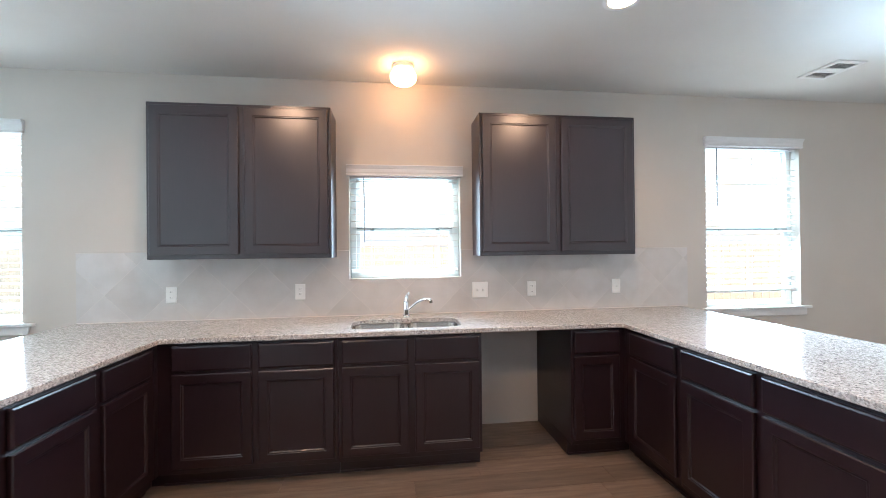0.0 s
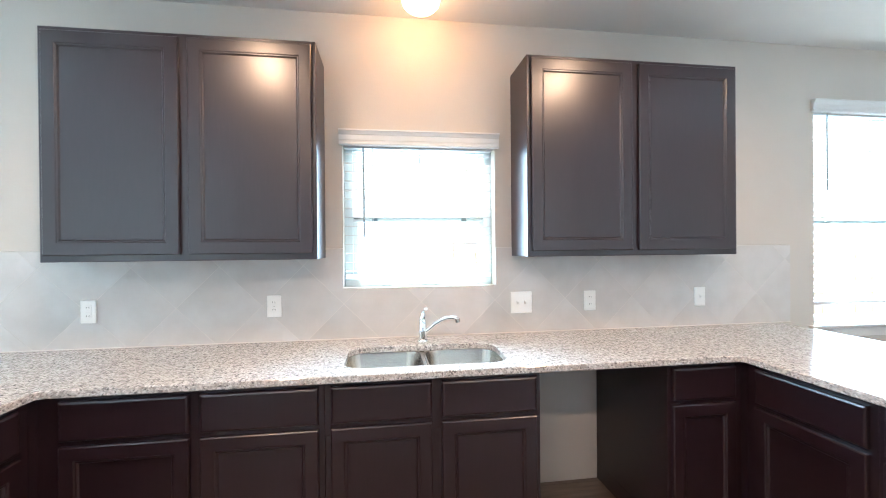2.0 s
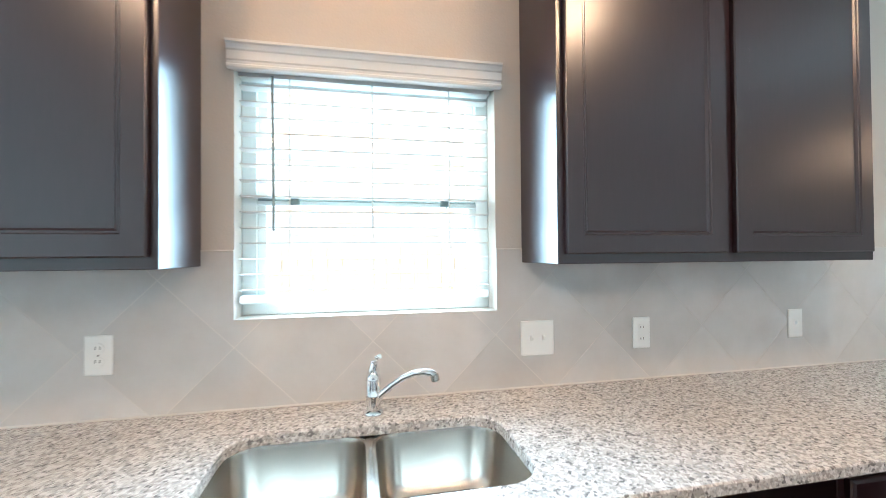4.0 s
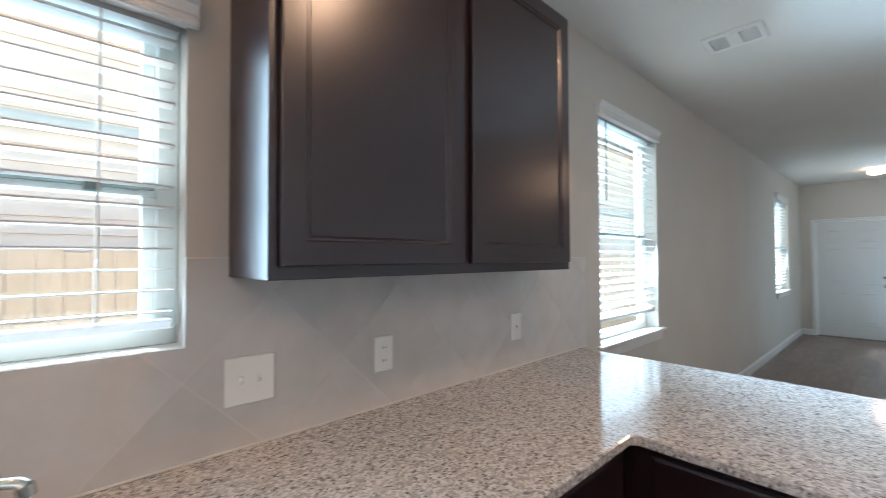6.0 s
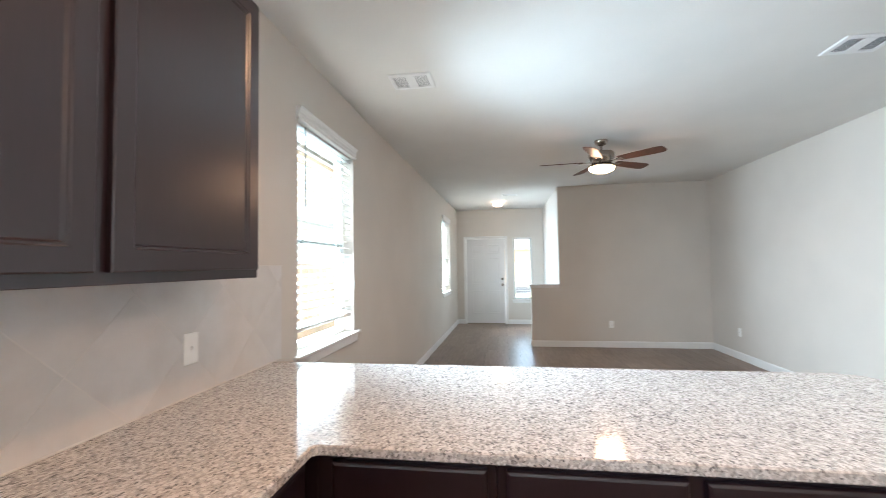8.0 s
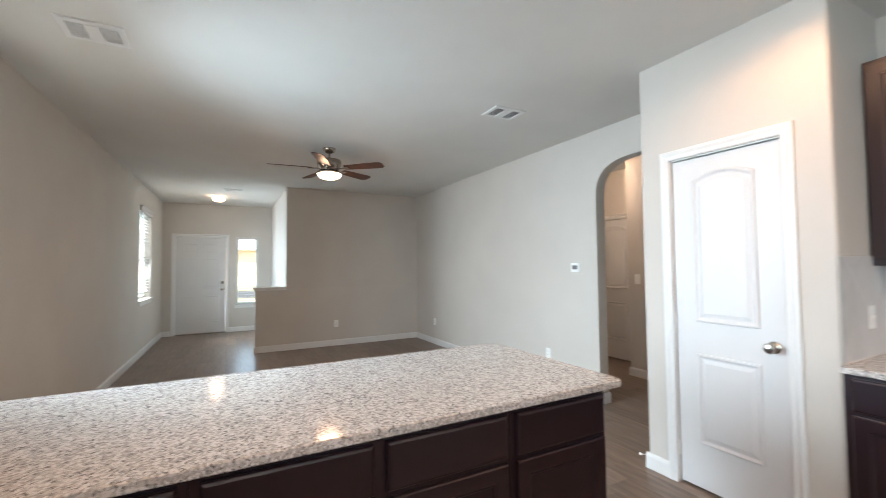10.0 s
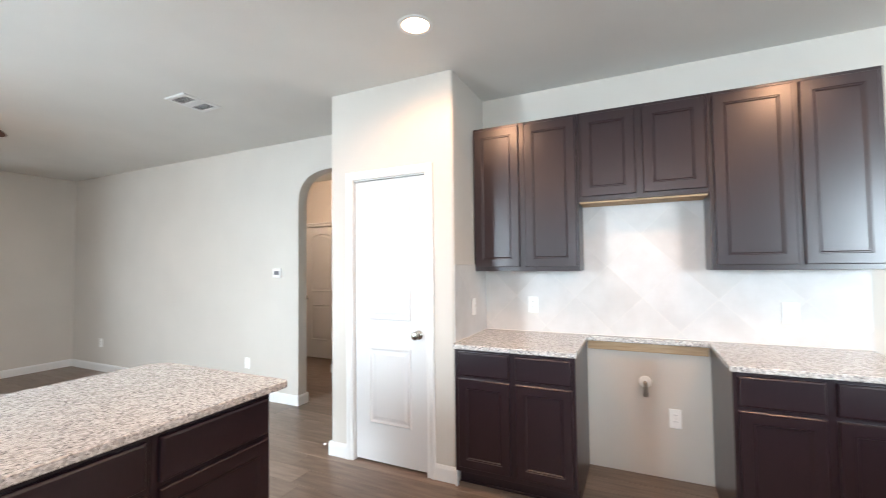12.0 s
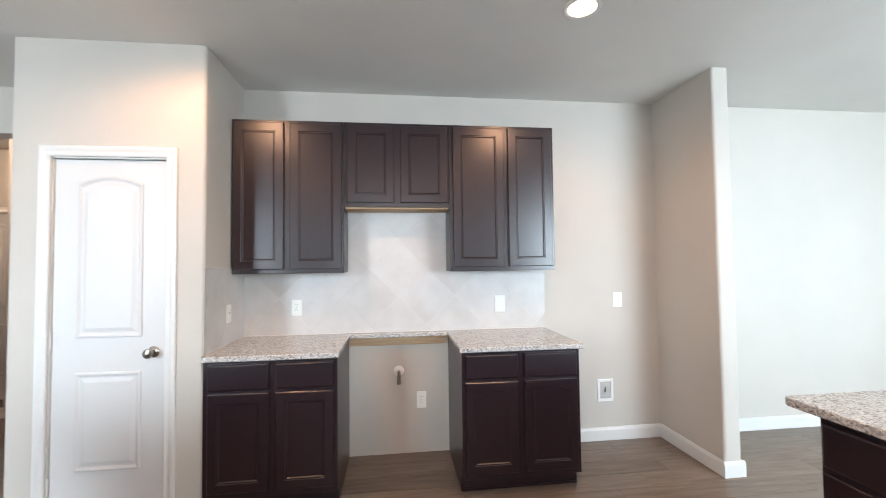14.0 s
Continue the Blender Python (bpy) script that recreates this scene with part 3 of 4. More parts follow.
def faucet():
    ob = thing("kitchen_faucet", "single-lever chrome kitchen faucet with a long low spout", "faucet", pose(0.268, 3.455, CT1))
    part("base", lathe([(0.031, 0.0005), (0.031, 0.006), (0.028, 0.012), (0.023, 0.016)], 28, cap_start=True), M_CHROME, ob, "", True)
    part("body", lathe([(0.023, 0.012), (0.0225, 0.05), (0.024, 0.055), (0.024, 0.060), (0.0225, 0.064), (0.023, 0.105), (0.021, 0.118), (0.014, 0.128), (0.0, 0.131)], 28), M_CHROME, ob, "", True)
    lever = [(0, 0.004, 0.118), (0.001, 0.002, 0.138), (0.004, -0.002, 0.158), (0.011, -0.010, 0.174), (0.020, -0.017, 0.180)]
    part("lever", tube(lever, [0.019, 0.0165, 0.011, 0.0085, 0.0075], 14), M_CHROME, ob, "", True)
    spout = [(0.012, -0.004, 0.048), (0.030, -0.010, 0.066), (0.058, -0.020, 0.092), (0.090, -0.031, 0.115), (0.122, -0.042, 0.129), (0.152, -0.052, 0.134), (0.172, -0.059, 0.131), (0.181, -0.062, 0.124)]
    part("spout", tube(spout, [0.012, 0.011, 0.0105, 0.010, 0.010, 0.0105, 0.0115, 0.012], 16), M_CHROME, ob, "", True)
    part("aerator", tube([(0.180, -0.0617, 0.127), (0.184, -0.063, 0.108)], [0.0132, 0.0132], 18), M_NICKEL, ob, "", True)
    return ob


faucet()


# ---- windows and blinds ----
def window(name, x0, x1, z0, z1, sill, label, mid=0.5):
    shift = skew((x0 + x1) / 2)
    ob = structure(name, box(x0, x1, N_OUT - 0.065, N_OUT - 0.01, z0, z0 + 0.045, 0.003), M_VINYL, label)
    ya, yb = N_OUT - 0.065, N_OUT - 0.01
    part("frame_jamb", box(x0, x0 + 0.05, ya, yb, z0 + 0.045, z1, 0.003), M_VINYL, ob)
    part("frame_jamb", box(x1 - 0.05, x1, ya, yb, z0 + 0.045, z1, 0.003), M_VINYL, ob)
    part("frame_head", box(x0 + 0.05, x1 - 0.05, ya, yb, z1 - 0.05, z1, 0.003), M_VINYL, ob)
    zm = z0 + (z1 - z0) * mid
    part("meeting_rail", box(x0 + 0.05, x1 - 0.05, ya - 0.006, yb - 0.01, zm - 0.018, zm + 0.018, 0.003), M_VINYL, ob)
    # grey strip draws the thin shade line along the meeting rail
    part("rail_shade_strip", box(x0 + 0.055, x1 - 0.055, ya - 0.012, ya - 0.0065, zm - 0.002, zm + 0.008, 0.001), M_FITTINGS_SHADE, ob, "grey-green strip for the shade line on the rail")
    for fx in (0.2, 0.8):
        cx = x0 + (x1 - x0) * fx
        part("sash_lock", box(cx - 0.016, cx + 0.016, ya - 0.026, ya - 0.0125, zm - 0.016, zm + 0.010, 0.003), M_FITTINGS_SHADE, ob, "grey sash lock")
    for a, b, y in ((z0 + 0.045, zm - 0.018, ya + 0.012), (zm + 0.018, z1 - 0.05, ya + 0.035)):
        part("sash_stile", box(x0 + 0.05, x0 + 0.08, y - 0.01, y + 0.012, a, b, 0.002), M_VINYL, ob)
        part("sash_stile", box(x1 - 0.08, x1 - 0.05, y - 0.01, y + 0.012, a, b, 0.002), M_VINYL, ob)
        pane = part("pane", box(x0 + 0.08, x1 - 0.08, y, y + 0.004, a, b), M_GLASS, ob)
        pane.visible_shadow = False
    if sill:
        part("window_sill", box(x0 - 0.045, x1 + 0.085, N_IN - 0.035, ya, z0 - 0.022, z0 - 0.0005, 0.004), M_TRIM, ob)
        part("window_apron", box(x0 - 0.03, x1 + 0.05, N_IN - 0.017, N_IN - 0.001, z0 - 0.085, z0 - 0.0225, 0.005), M_TRIM, ob)
    ob.location.y = shift
    return ob


def blind(x0, x1, z0, z1, label, valance=(0.0, 0.035), low=0.055, pitch=0.0485, tilt=0.0):
    """A horizontal-slat blind hung inside the opening, its valance proud of the wall."""
    yc = N_IN + 0.042 + skew((x0 + x1) / 2)
    ob = thing("window_blind", label, "blind", pose((x0 + x1) / 2, yc, z1), "white window blinds")
    hx = (x1 - x0) / 2
    v0, v1 = z1 - 0.035 + valance[0] - z1, z1 + valance[1] - z1
    prof = [(-0.030, v0), (-0.060, v0), (-0.064, v0 + 0.004), (-0.064, v0 + 0.010), (-0.058, v0 + 0.015), (-0.058, v0 + 0.024), (-0.062, v0 + 0.028), (-0.062, v1 - 0.030),
            (-0.066, v1 - 0.026), (-0.068, v1 - 0.020), (-0.072, v1 - 0.012), (-0.078, v1 - 0.008), (-0.078, v1), (-0.030, v1)]
    vx0, vx1 = -hx - 0.018, hx + 0.022
    part("valance", loft([[(vx0, p[0], p[1]) for p in prof], [(vx1, p[0], p[1]) for p in prof]], None, True, True), M_TRIM, ob)
    part("headrail", box(-hx + 0.008, hx - 0.012, -0.022, 0.028, -0.045, -0.002), M_BLIND, ob)
    top, bot = -0.075, z0 + low - z1
    n = int((top - bot - 0.03) / pitch)
    bmaster = box(-hx + 0.010, hx - 0.022, -0.025, 0.025, -0.0021, 0.0021)
    slat = part("slat", bmaster, M_BLIND, ob)
    slat.location.z = top
    slat.rotation_euler.x = radians(tilt)
    for k in range(1, n + 1):
        s = slat.copy()
        scene.collection.objects.link(s)
        s.location.z = top - (top - bot - 0.03) * k / n
        s.rotation_euler.x = radians(tilt + random.uniform(-1.2, 1.2))
    part("bottom_rail", box(-hx + 0.010, hx - 0.022, -0.026, 0.026, bot - 0.012, bot + 0.012, 0.004), M_BLIND, ob)
    for fx in (-0.62, 0.0, 0.62) if hx > 0.3 else (-0.5, 0.5):
        for yy in (-0.0258, 0.0258):
            part("ladder_cord", box(fx * hx - 0.0020, fx * hx + 0.0020, yy - 0.0006, yy + 0.0006, bot, top + 0.03), M_BLIND, ob)
    part("tilt_wand", tube([(-hx + 0.115, -0.036, -0.045), (-hx + 0.117, -0.035, -0.30), (-hx + 0.118, -0.035, -0.555)], 0.0045, 8), M_FITTINGS_SHADE, ob, "grey plastic tilt wand", True)
    return ob


W1 = WINDOWS["window_1"]
window("window_1", *W1, False, "white vinyl single-hung window above the sink", 0.47)
blind(*W1, "white faux-wood blind, slats open, in the sink window", (-0.0, 0.05), 0.060)
window("window_2", *WINDOWS["window_2"], True, "tall white vinyl living room window with a sill", 0.475)
blind(*WINDOWS["window_2"], "white faux-wood blind, slats open, in the living room window", (0, 0.045), 0.14, tilt=14)
window("window_3", *WINDOWS["window_3"], True, "tall white vinyl window near the front door", 0.475)
blind(*WINDOWS["window_3"], "white faux-wood blind in the window near the entry", (0, 0.045), 0.10, tilt=14)
window("window_4", *WINDOWS["window_4"], True, "wide white vinyl window of the breakfast area", 0.475)
blind(*WINDOWS["window_4"], "wide white faux-wood blind in the breakfast window", (-0.01, 0.05), 0.10)
for (x0, x1, z0, z1), p, q, down in zip(WINDOWS.values(), (3.8, 20.5, 9.5, 27), (2.2, 5.5, 4, 11), (0.10, 0.26, 0.24, 0.12)):
    window_light((x0 + x1) / 2, N_IN - 0.002 + skew((x0 + x1) / 2), (z0 + z1) / 2 - 0.02, x1 - x0 - 0.02, z1 - z0 - 0.08, (0, -1, -down), p, spread=120)
    window_light((x0 + x1) / 2, N_OUT + 0.03, (z0 + z1) / 2, x1 - x0, z1 - z0, (0, -1, 0), q, spread=180)


# ---- doors ----
def casing(x0, x1, top, parent, y=0.0, w=0.057, t=0.017):
    """Moulded door casing in the plane y, facing -y, round an opening from x0 to x1."""
    def strip(name, pts):
        part(name, loft(pts, None, True, True), M_TRIM, parent)
    prof = ((0.0, 0.0), (0.0, -0.010), (0.006, -0.013), (0.020, -0.010), (0.026, -0.010), (w - 0.017, -t), (w - 0.005, -t), (w, -0.012), (w, 0.0))
    strip("casing", [[(x0 - p, y + d, 0.001) for p, d in prof], [(x0 - p, y + d, top + p) for p, d in prof]])
    strip("casing", [[(x1 + p, y + d, 0.001) for p, d in prof][::-1], [(x1 + p, y + d, top + p) for p, d in prof][::-1]])
    strip("casing", [[(x0 - p, y + d, top + p) for p, d in prof], [(x1 + p, y + d, top + p) for p, d in prof]])


def moulded_panel(x0, x1, z0, z1, arch, y, parent, n=10, deep=1.0):
    """A raised panel with a sunk moulding round it; arch: rise of its top."""
    def loop(i, d):
        d *= deep
        pts = [(x0 + i, y + d, z0 + i), (x1 - i, y + d, z0 + i)]
        for k in range(n + 1):
            u = k / n
            xx = x1 - i + (x0 - x1 + 2 * i) * u
            pts.append((xx, y + d, z1 - i + arch * (4 * u * (1 - u))))
        return pts
    return part("panel", loft([loop(0, -0.0008), loop(0.005, -0.009), loop(0.013, -0.0105), loop(0.026, -0.0012), loop(0.034, -0.0012), loop(0.056, -0.0085)]), M_DOOR, parent)


def knob(parent, x, y, z, mat):
    k = part("door_knob", lathe([(0.033, 0.0), (0.033, 0.004), (0.028, 0.009), (0.013, 0.013), (0.011, 0.03), (0.018, 0.038), (0.027, 0.048), (0.029, 0.058), (0.024, 0.067), (0.010, 0.072), (0.0, 0.0725)], 24), mat, parent, "brushed nickel round knob", True)
    k.matrix_basis = pose(x, y, z, 90, 0, 0)
    return k


def hinge(parent, x, z):
    part("hinge", tube([(x, -0.008, z - 0.045), (x, -0.008, z + 0.045)], 0.006, 8), M_TRIM, parent, "", True)


def arched_panel_door(name, m, w, h, label, knob_x, hinge_x, trim=0.057):
    """A two-panel interior door, x from 0 to w, face on the plane y = 0 turned to -y."""
    ob = tagged(new(name), label, "door", "", "structure")
    ob.matrix_basis = m
    leaf = part("leaf", box(0.002, w - 0.002, 0.0, 0.035, 0.018, h, 0.0015), M_DOOR, ob)
    k = w / 0.61
    moulded_panel(0.125 * k, w - 0.125 * k, 1.03, h - 0.135, 0.042, -0.0005, leaf)
    moulded_panel(0.125 * k, w - 0.125 * k, 0.285, 0.838, 0.0, -0.0005, leaf)
    knob(ob, knob_x, 0, 0.94, M_NICKEL)
    for z in (0.22, 1.02, 1.80):
        hinge(ob, hinge_x, z)
    part("jamb", box(-0.014, -0.003, -0.012, 0.10, 0.001, h + 0.013), M_TRIM, ob)
    part("jamb", box(w + 0.003, w + 0.014, -0.012, 0.10, 0.001, h + 0.013), M_TRIM, ob)
    part("jamb", box(-0.003, w + 0.003, -0.012, 0.10, h + 0.005, h + 0.013), M_TRIM, ob)
    casing(-0.008, w + 0.008, h + 0.014, ob, -0.016, trim)
    return ob


arched_panel_door("door_1", pose(2.170, PAN_Y - 0.016, 0, 0, 0, 180), 0.594, 2.05, "closed white two-panel pantry door with arched upper panel", 0.533, -0.002, 0.06)
arched_panel_door("door_2", pose(5.015, -2.716, 0, 0, 0, 180), 0.71, 2.03, "closed white two-panel hallway door in shade", 0.06, 0.712)


def front_door():
    """The six-panel front door, in the east wall."""
    w, h = FD[1] - FD[0], 2.035
    ob = tagged(new("door_3"), "closed white paneled front door with two nickel locks", "door", "", "structure")
    ob.matrix_basis = pose(X_EAST + 0.03, FD[1], 0, 0, 0, -90)
    leaf = part("leaf", box(0.002, w - 0.002, 0, 0.045, 0.02, h, 0.002), M_DOOR, ob)
    for a, b in ((0.13, 0.41), (0.51, 0.79)):
        moulded_panel(a, b, 1.68, 1.90, 0, -0.0005, leaf, deep=0.5)
        moulded_panel(a, b, 0.95, 1.58, 0, -0.0005, leaf, deep=0.5)
        moulded_panel(a, b, 0.24, 0.80, 0, -0.0005, leaf, deep=0.5)
    knob(ob, w - 0.065, 0, 0.93, M_NICKEL)
    db = part("deadbolt", lathe([(0.031, 0), (0.031, 0.006), (0.024, 0.014), (0.0, 0.016)], 20), M_NICKEL, ob, "round nickel deadbolt", True)
    db.matrix_basis = pose(w - 0.065, 0, 1.07, 90, 0, 0)
    part("jamb", box(-0.018, -0.003, -0.02, 0.10, 0.001, h + 0.02), M_TRIM, ob)
    part("jamb", box(w + 0.003, w + 0.018, -0.02, 0.10, 0.001, h + 0.02), M_TRIM, ob)
    part("jamb", box(-0.003, w + 0.003, -0.02, 0.10, h + 0.005, h + 0.02), M_TRIM, ob)
    part("threshold", box(0.0, w, -0.02, 0.10, 0.001, 0.017, 0.003), M_BRASS, ob, "dark metal threshold")
    casing(-0.008, w + 0.008, h + 0.01, ob, -0.031)
    return ob


front_door()


def sidelight():
    y0, y1, z0, z1 = SL
    ob = structure("window_5", box(X_EAST + 0.06, X_EAST + 0.11, y0, y1, z0, z0 + 0.04, 0.003), M_VINYL, "narrow white sidelight window beside the front door")
    for a, b in ((y0, y0 + 0.04), (y1 - 0.04, y1)):
        part("frame_jamb", box(X_EAST + 0.06, X_EAST + 0.11, a, b, z0 + 0.04, z1, 0.003), M_VINYL, ob)
    part("frame_head", box(X_EAST + 0.06, X_EAST + 0.11, y0 + 0.04, y1 - 0.04, z1 - 0.04, z1, 0.003), M_VINYL, ob)
    p = part("pane", box(X_EAST + 0.08, X_EAST + 0.085, y0 + 0.04, y1 - 0.04, z0 + 0.04, z1 - 0.04), M_GLASS, ob)
    p.visible_shadow = False
    part("window_sill", box(X_EAST - 0.03, X_EAST + 0.06, y0 - 0.04, y1 + 0.04, z0 - 0.022, z0 - 0.0005, 0.004), M_TRIM, ob)
    part("window_apron", box(X_EAST - 0.015, X_EAST - 0.001, y0 - 0.03, y1 + 0.03, z0 - 0.075, z0 - 0.0225, 0.004), M_TRIM, ob)
    bl = thing("window_blind", "white blind raised short in the narrow sidelight", "blind", pose(X_EAST + 0.03, (y0 + y1) / 2, z1), "white window blinds")
    hx = (y1 - y0) / 2
    part("headrail", box(-0.02, 0.02, -hx + 0.005, hx - 0.005, -0.045, -0.002, 0.003), M_BLIND, bl)
    for k in range(26):
        part("slat", box(-0.0125, 0.0125, -hx + 0.008, hx - 0.008, -0.06 - 0.055 * k, -0.058 - 0.055 * k), M_BLIND, bl)


sidelight()
window_light(X_EAST - 0.002, (SL[0] + SL[1]) / 2, (SL[2] + SL[3]) / 2, SL[1] - SL[0] - 0.01, SL[3] - SL[2] - 0.01, (-1, 0, -0.2), 0.8, spread=112)


# ---- baseboards, half-wall cap ----
def baseboard(name, a, b, normal):
    """A baseboard from a to b along the wall; normal points into the room."""
    a, b, nn = Vector((*a, 0)), Vector((*b, 0)), Vector((*normal, 0))
    prof = ((0.0005, 0.001), (0.014, 0.001), (0.014, 0.082), (0.010, 0.094), (0.006, 0.102), (0.0005, 0.104))
    bm = loft([[tuple(p + nn * d + Vector((0, 0, z))) for d, z in prof] for p in (a, b)], None, True, True)
    bmesh.ops.recalc_face_normals(bm, faces=bm.faces[:])
    return structure(name, bm, M_TRIM, "white moulded baseboard")


T = 0.014
for a, b, nn in (((BE, N_IN), (BEND, N_IN), (0, -1)), ((BEND, N_IN), (X_EAST - T, N_IN + skew(X_EAST)), (0, -1)), ((X_EAST, 1.42 + T), (X_EAST, FD[0] - 0.07), (-1, 0)), ((X_EAST, FD[1] + 0.07), (X_EAST, N_IN + skew(X_EAST) - T), (-1, 0)),
                 ((LR_X, S_LIV + T), (LR_X, 1.90), (-1, 0)), ((LR_X - T, 1.90), (LR_X + 0.13 + T, 1.90), (0, 1)), ((LR_X + 0.13, 1.42), (LR_X + 0.13, 1.90), (1, 0)),
                 ((3.43, S_LIV), (LR_X, S_LIV), (0, 1)), ((3.43, S_LIV + T), (3.43, S_LIV - 0.134), (-1, 0)), ((LR_X + 0.144, 1.42), (X_EAST - T, 1.42), (0, 1)),
                 ((2.2385, PAN_Y), (PAN_X1 + T, PAN_Y), (0, 1)), ((PAN_X1, PAN_Y), (PAN_X1, S_LIV), (1, 0)), ((PAN_X0 - T, PAN_Y), (1.5075, PAN_Y), (0, 1)), ((PAN_X0, FACE_S + 0.004), (PAN_X0, PAN_Y), (-1, 0)),
                 ((-1.895 + T, S_KIT), (-0.912, S_KIT), (0, 1)), ((-1.895, S_KIT), (-1.895, -0.215), (1, 0)), ((-2.02 - T, -0.215), (-1.895 + T, -0.215), (0, 1)), ((-2.02, S_KIT + T), (-2.02, -0.215), (-1, 0)),
                 ((X_WEST, S_KIT), (-2.02, S_KIT), (0, 1)), ((X_WEST, S_KIT + T), (X_WEST, N_IN), (1, 0)), ((X_WEST + T, N_IN), (BW, N_IN), (0, -1)),
                 ((1.0, -2.16), (4.0 + T, -2.16), (0, 1)), ((4.0, -2.70), (4.0, -2.16), (1, 0)), ((4.0 + T, -2.70), (4.235, -2.70), (0, 1)), ((5.085, -2.70), (8.0, -2.70), (0, 1))):
    baseboard("baseboard", a, b, nn)
cap = structure("trim_cap", box(LR_X - 0.03, LR_X + 0.16, 1.425, 1.935, 1.036, 1.062, 0.006), M_TRIM, "white painted cap on the half wall")
part("moulding", box(LR_X - 0.016, LR_X - 0.0005, 1.43, 1.916, 1.005, 1.0355, 0.004), M_TRIM, cap)
part("moulding", box(LR_X - 0.016, LR_X + 0.146, 1.9005, 1.916, 1.005, 1.0355, 0.004), M_TRIM, cap)


# ---- backsplash ----
DIAG = 0.436
T_TOP = 1.418


def clip(poly, axis, value, keep_less):
    out = []
    for i in range(len(poly)):
        p, q = poly[i], poly[(i + 1) % len(poly)]
        ip = (p[axis] <= value) if keep_less else (p[axis] >= value)
        iq = (q[axis] <= value) if keep_less else (q[axis] >= value)
        if ip:
            out.append(p)
        if ip != iq:
            t = (value - p[axis]) / (q[axis] - p[axis])
            out.append((p[0] + t * (q[0] - p[0]), p[1] + t * (q[1] - p[1])))
    return out


def area(poly):
    return 0.5 * sum(p[0] * q[1] - q[0] * p[1] for p, q in zip(poly, poly[1:] + poly[:1]))


def backsplash(label, rects, place, u0, w0, tag):
    """Diagonal tiles over rectangles (u0, u1, w0, w1); place(u, w, d) gives the point d proud of the wall."""
    bm = bmesh.new()
    for r in rects:
        vs = [place(u, w, d) for d in (0.0008, 0.0074) for u, w in ((r[0], r[2]), (r[1], r[2]), (r[1], r[3]), (r[0], r[3]))]
        loft([vs[:4], vs[4:]], bm, True, True)
    bmesh.ops.recalc_face_normals(bm, faces=bm.faces[:])
    ob = structure(tag, bm, M_GROUT, label)
    lo_u, hi_u = min(r[0] for r in rects), max(r[1] for r in rects)
    lo_w, hi_w = min(r[2] for r in rects), max(r[3] for r in rects)
    h = DIAG / 2 - 0.0020
    for i in range(-14, 15):
        for j in range(-4, 9):
            cu, cw = u0 + DIAG / 2 * i, w0 + DIAG / 2 * j
            if (i + j) % 2 == 0 or cu < lo_u - h or cu > hi_u + h or cw < lo_w - h or cw > hi_w + h:
                continue
            tb, found = bmesh.new(), False
            for r in rects:
                poly = [(cu + h, cw), (cu, cw + h), (cu - h, cw), (cu, cw - h)]
                for axis, val, less in ((0, r[0], False), (0, r[1], True), (1, r[2], False), (1, r[3], True)):
                    if poly:
                        poly = clip(poly, axis, val, less)
                if len(poly) < 3 or abs(area(poly)) < 0.0004:
                    continue
                found = True
                loft([[place(*p, 0.004) for p in poly], [place(*p, 0.0082) for p in poly]], tb, False, True)
            if found:
                bmesh.ops.remove_doubles(tb, verts=tb.verts[:], dist=0.0002)
                bmesh.ops.recalc_face_normals(tb, faces=tb.faces[:])
                part("tile", tb, M_TILE, ob)
            else:
                tb.free()
    # tile's top edge; the pale strip also paints its highlight line
    lip = bmesh.new()
    for r in rects:
        if r[3] == T_TOP:
            sec = ((0.0008, T_TOP + 0.0005), (0.0105, T_TOP + 0.0005), (0.0112, T_TOP + 0.003), (0.0095, T_TOP + 0.0055), (0.0008, T_TOP + 0.006))
            loft([[place(u, w, d) for d, w in sec] for u in (r[0], r[1])], lip, True, True)
    bmesh.ops.recalc_face_normals(lip, faces=lip.faces[:])
    part("edge_highlight_trim", lip, M_GROUT, ob, "thin tile edge, its highlight line put into the pale colour")
    seal = bmesh.new()
    for r in rects:
        if r[2] == CT1:
            sec = ((0.0084, CT1 + 0.0006), (0.0125, CT1 + 0.0006), (0.0095, CT1 + 0.0045), (0.0084, CT1 + 0.0050))
            loft([[place(u, w, d) for d, w in sec] for u in (r[0] + 0.001, r[1] - 0.001)], seal, True, True)
    bmesh.ops.recalc_face_normals(seal, faces=seal.faces[:])
    part("caulk_line", seal, M_GROUT, ob, "thin pale caulk bead on the worktop")
    return ob


backsplash("beige diagonal tile backsplash around the sink window", [(BW + 0.01, W1[0], CT1, T_TOP), (W1[0], W1[1], CT1, W1[2]), (W1[1], 2.71, CT1, T_TOP)],
           lambda u, w, d: (u, N_IN - d, w), 0.709, 1.112, "trim_backsplash_1")
backsplash("beige diagonal tile backsplash behind the range gap", [(-0.93, -0.143, CT1, T_TOP), (-0.143, 0.602, CT1, 1.83), (0.602, PAN_X0, CT1, T_TOP)],
           lambda u, w, d: (u, S_KIT + d, w), 0.23, 1.18, "trim_backsplash_2")
backsplash("beige diagonal tile on the pantry side wall", [(S_KIT + 0.009, FS - 0.06, CT1, T_TOP)],
           lambda u, w, d: (PAN_X0 - d, u, w), -0.60, 1.10, "trim_backsplash_3")


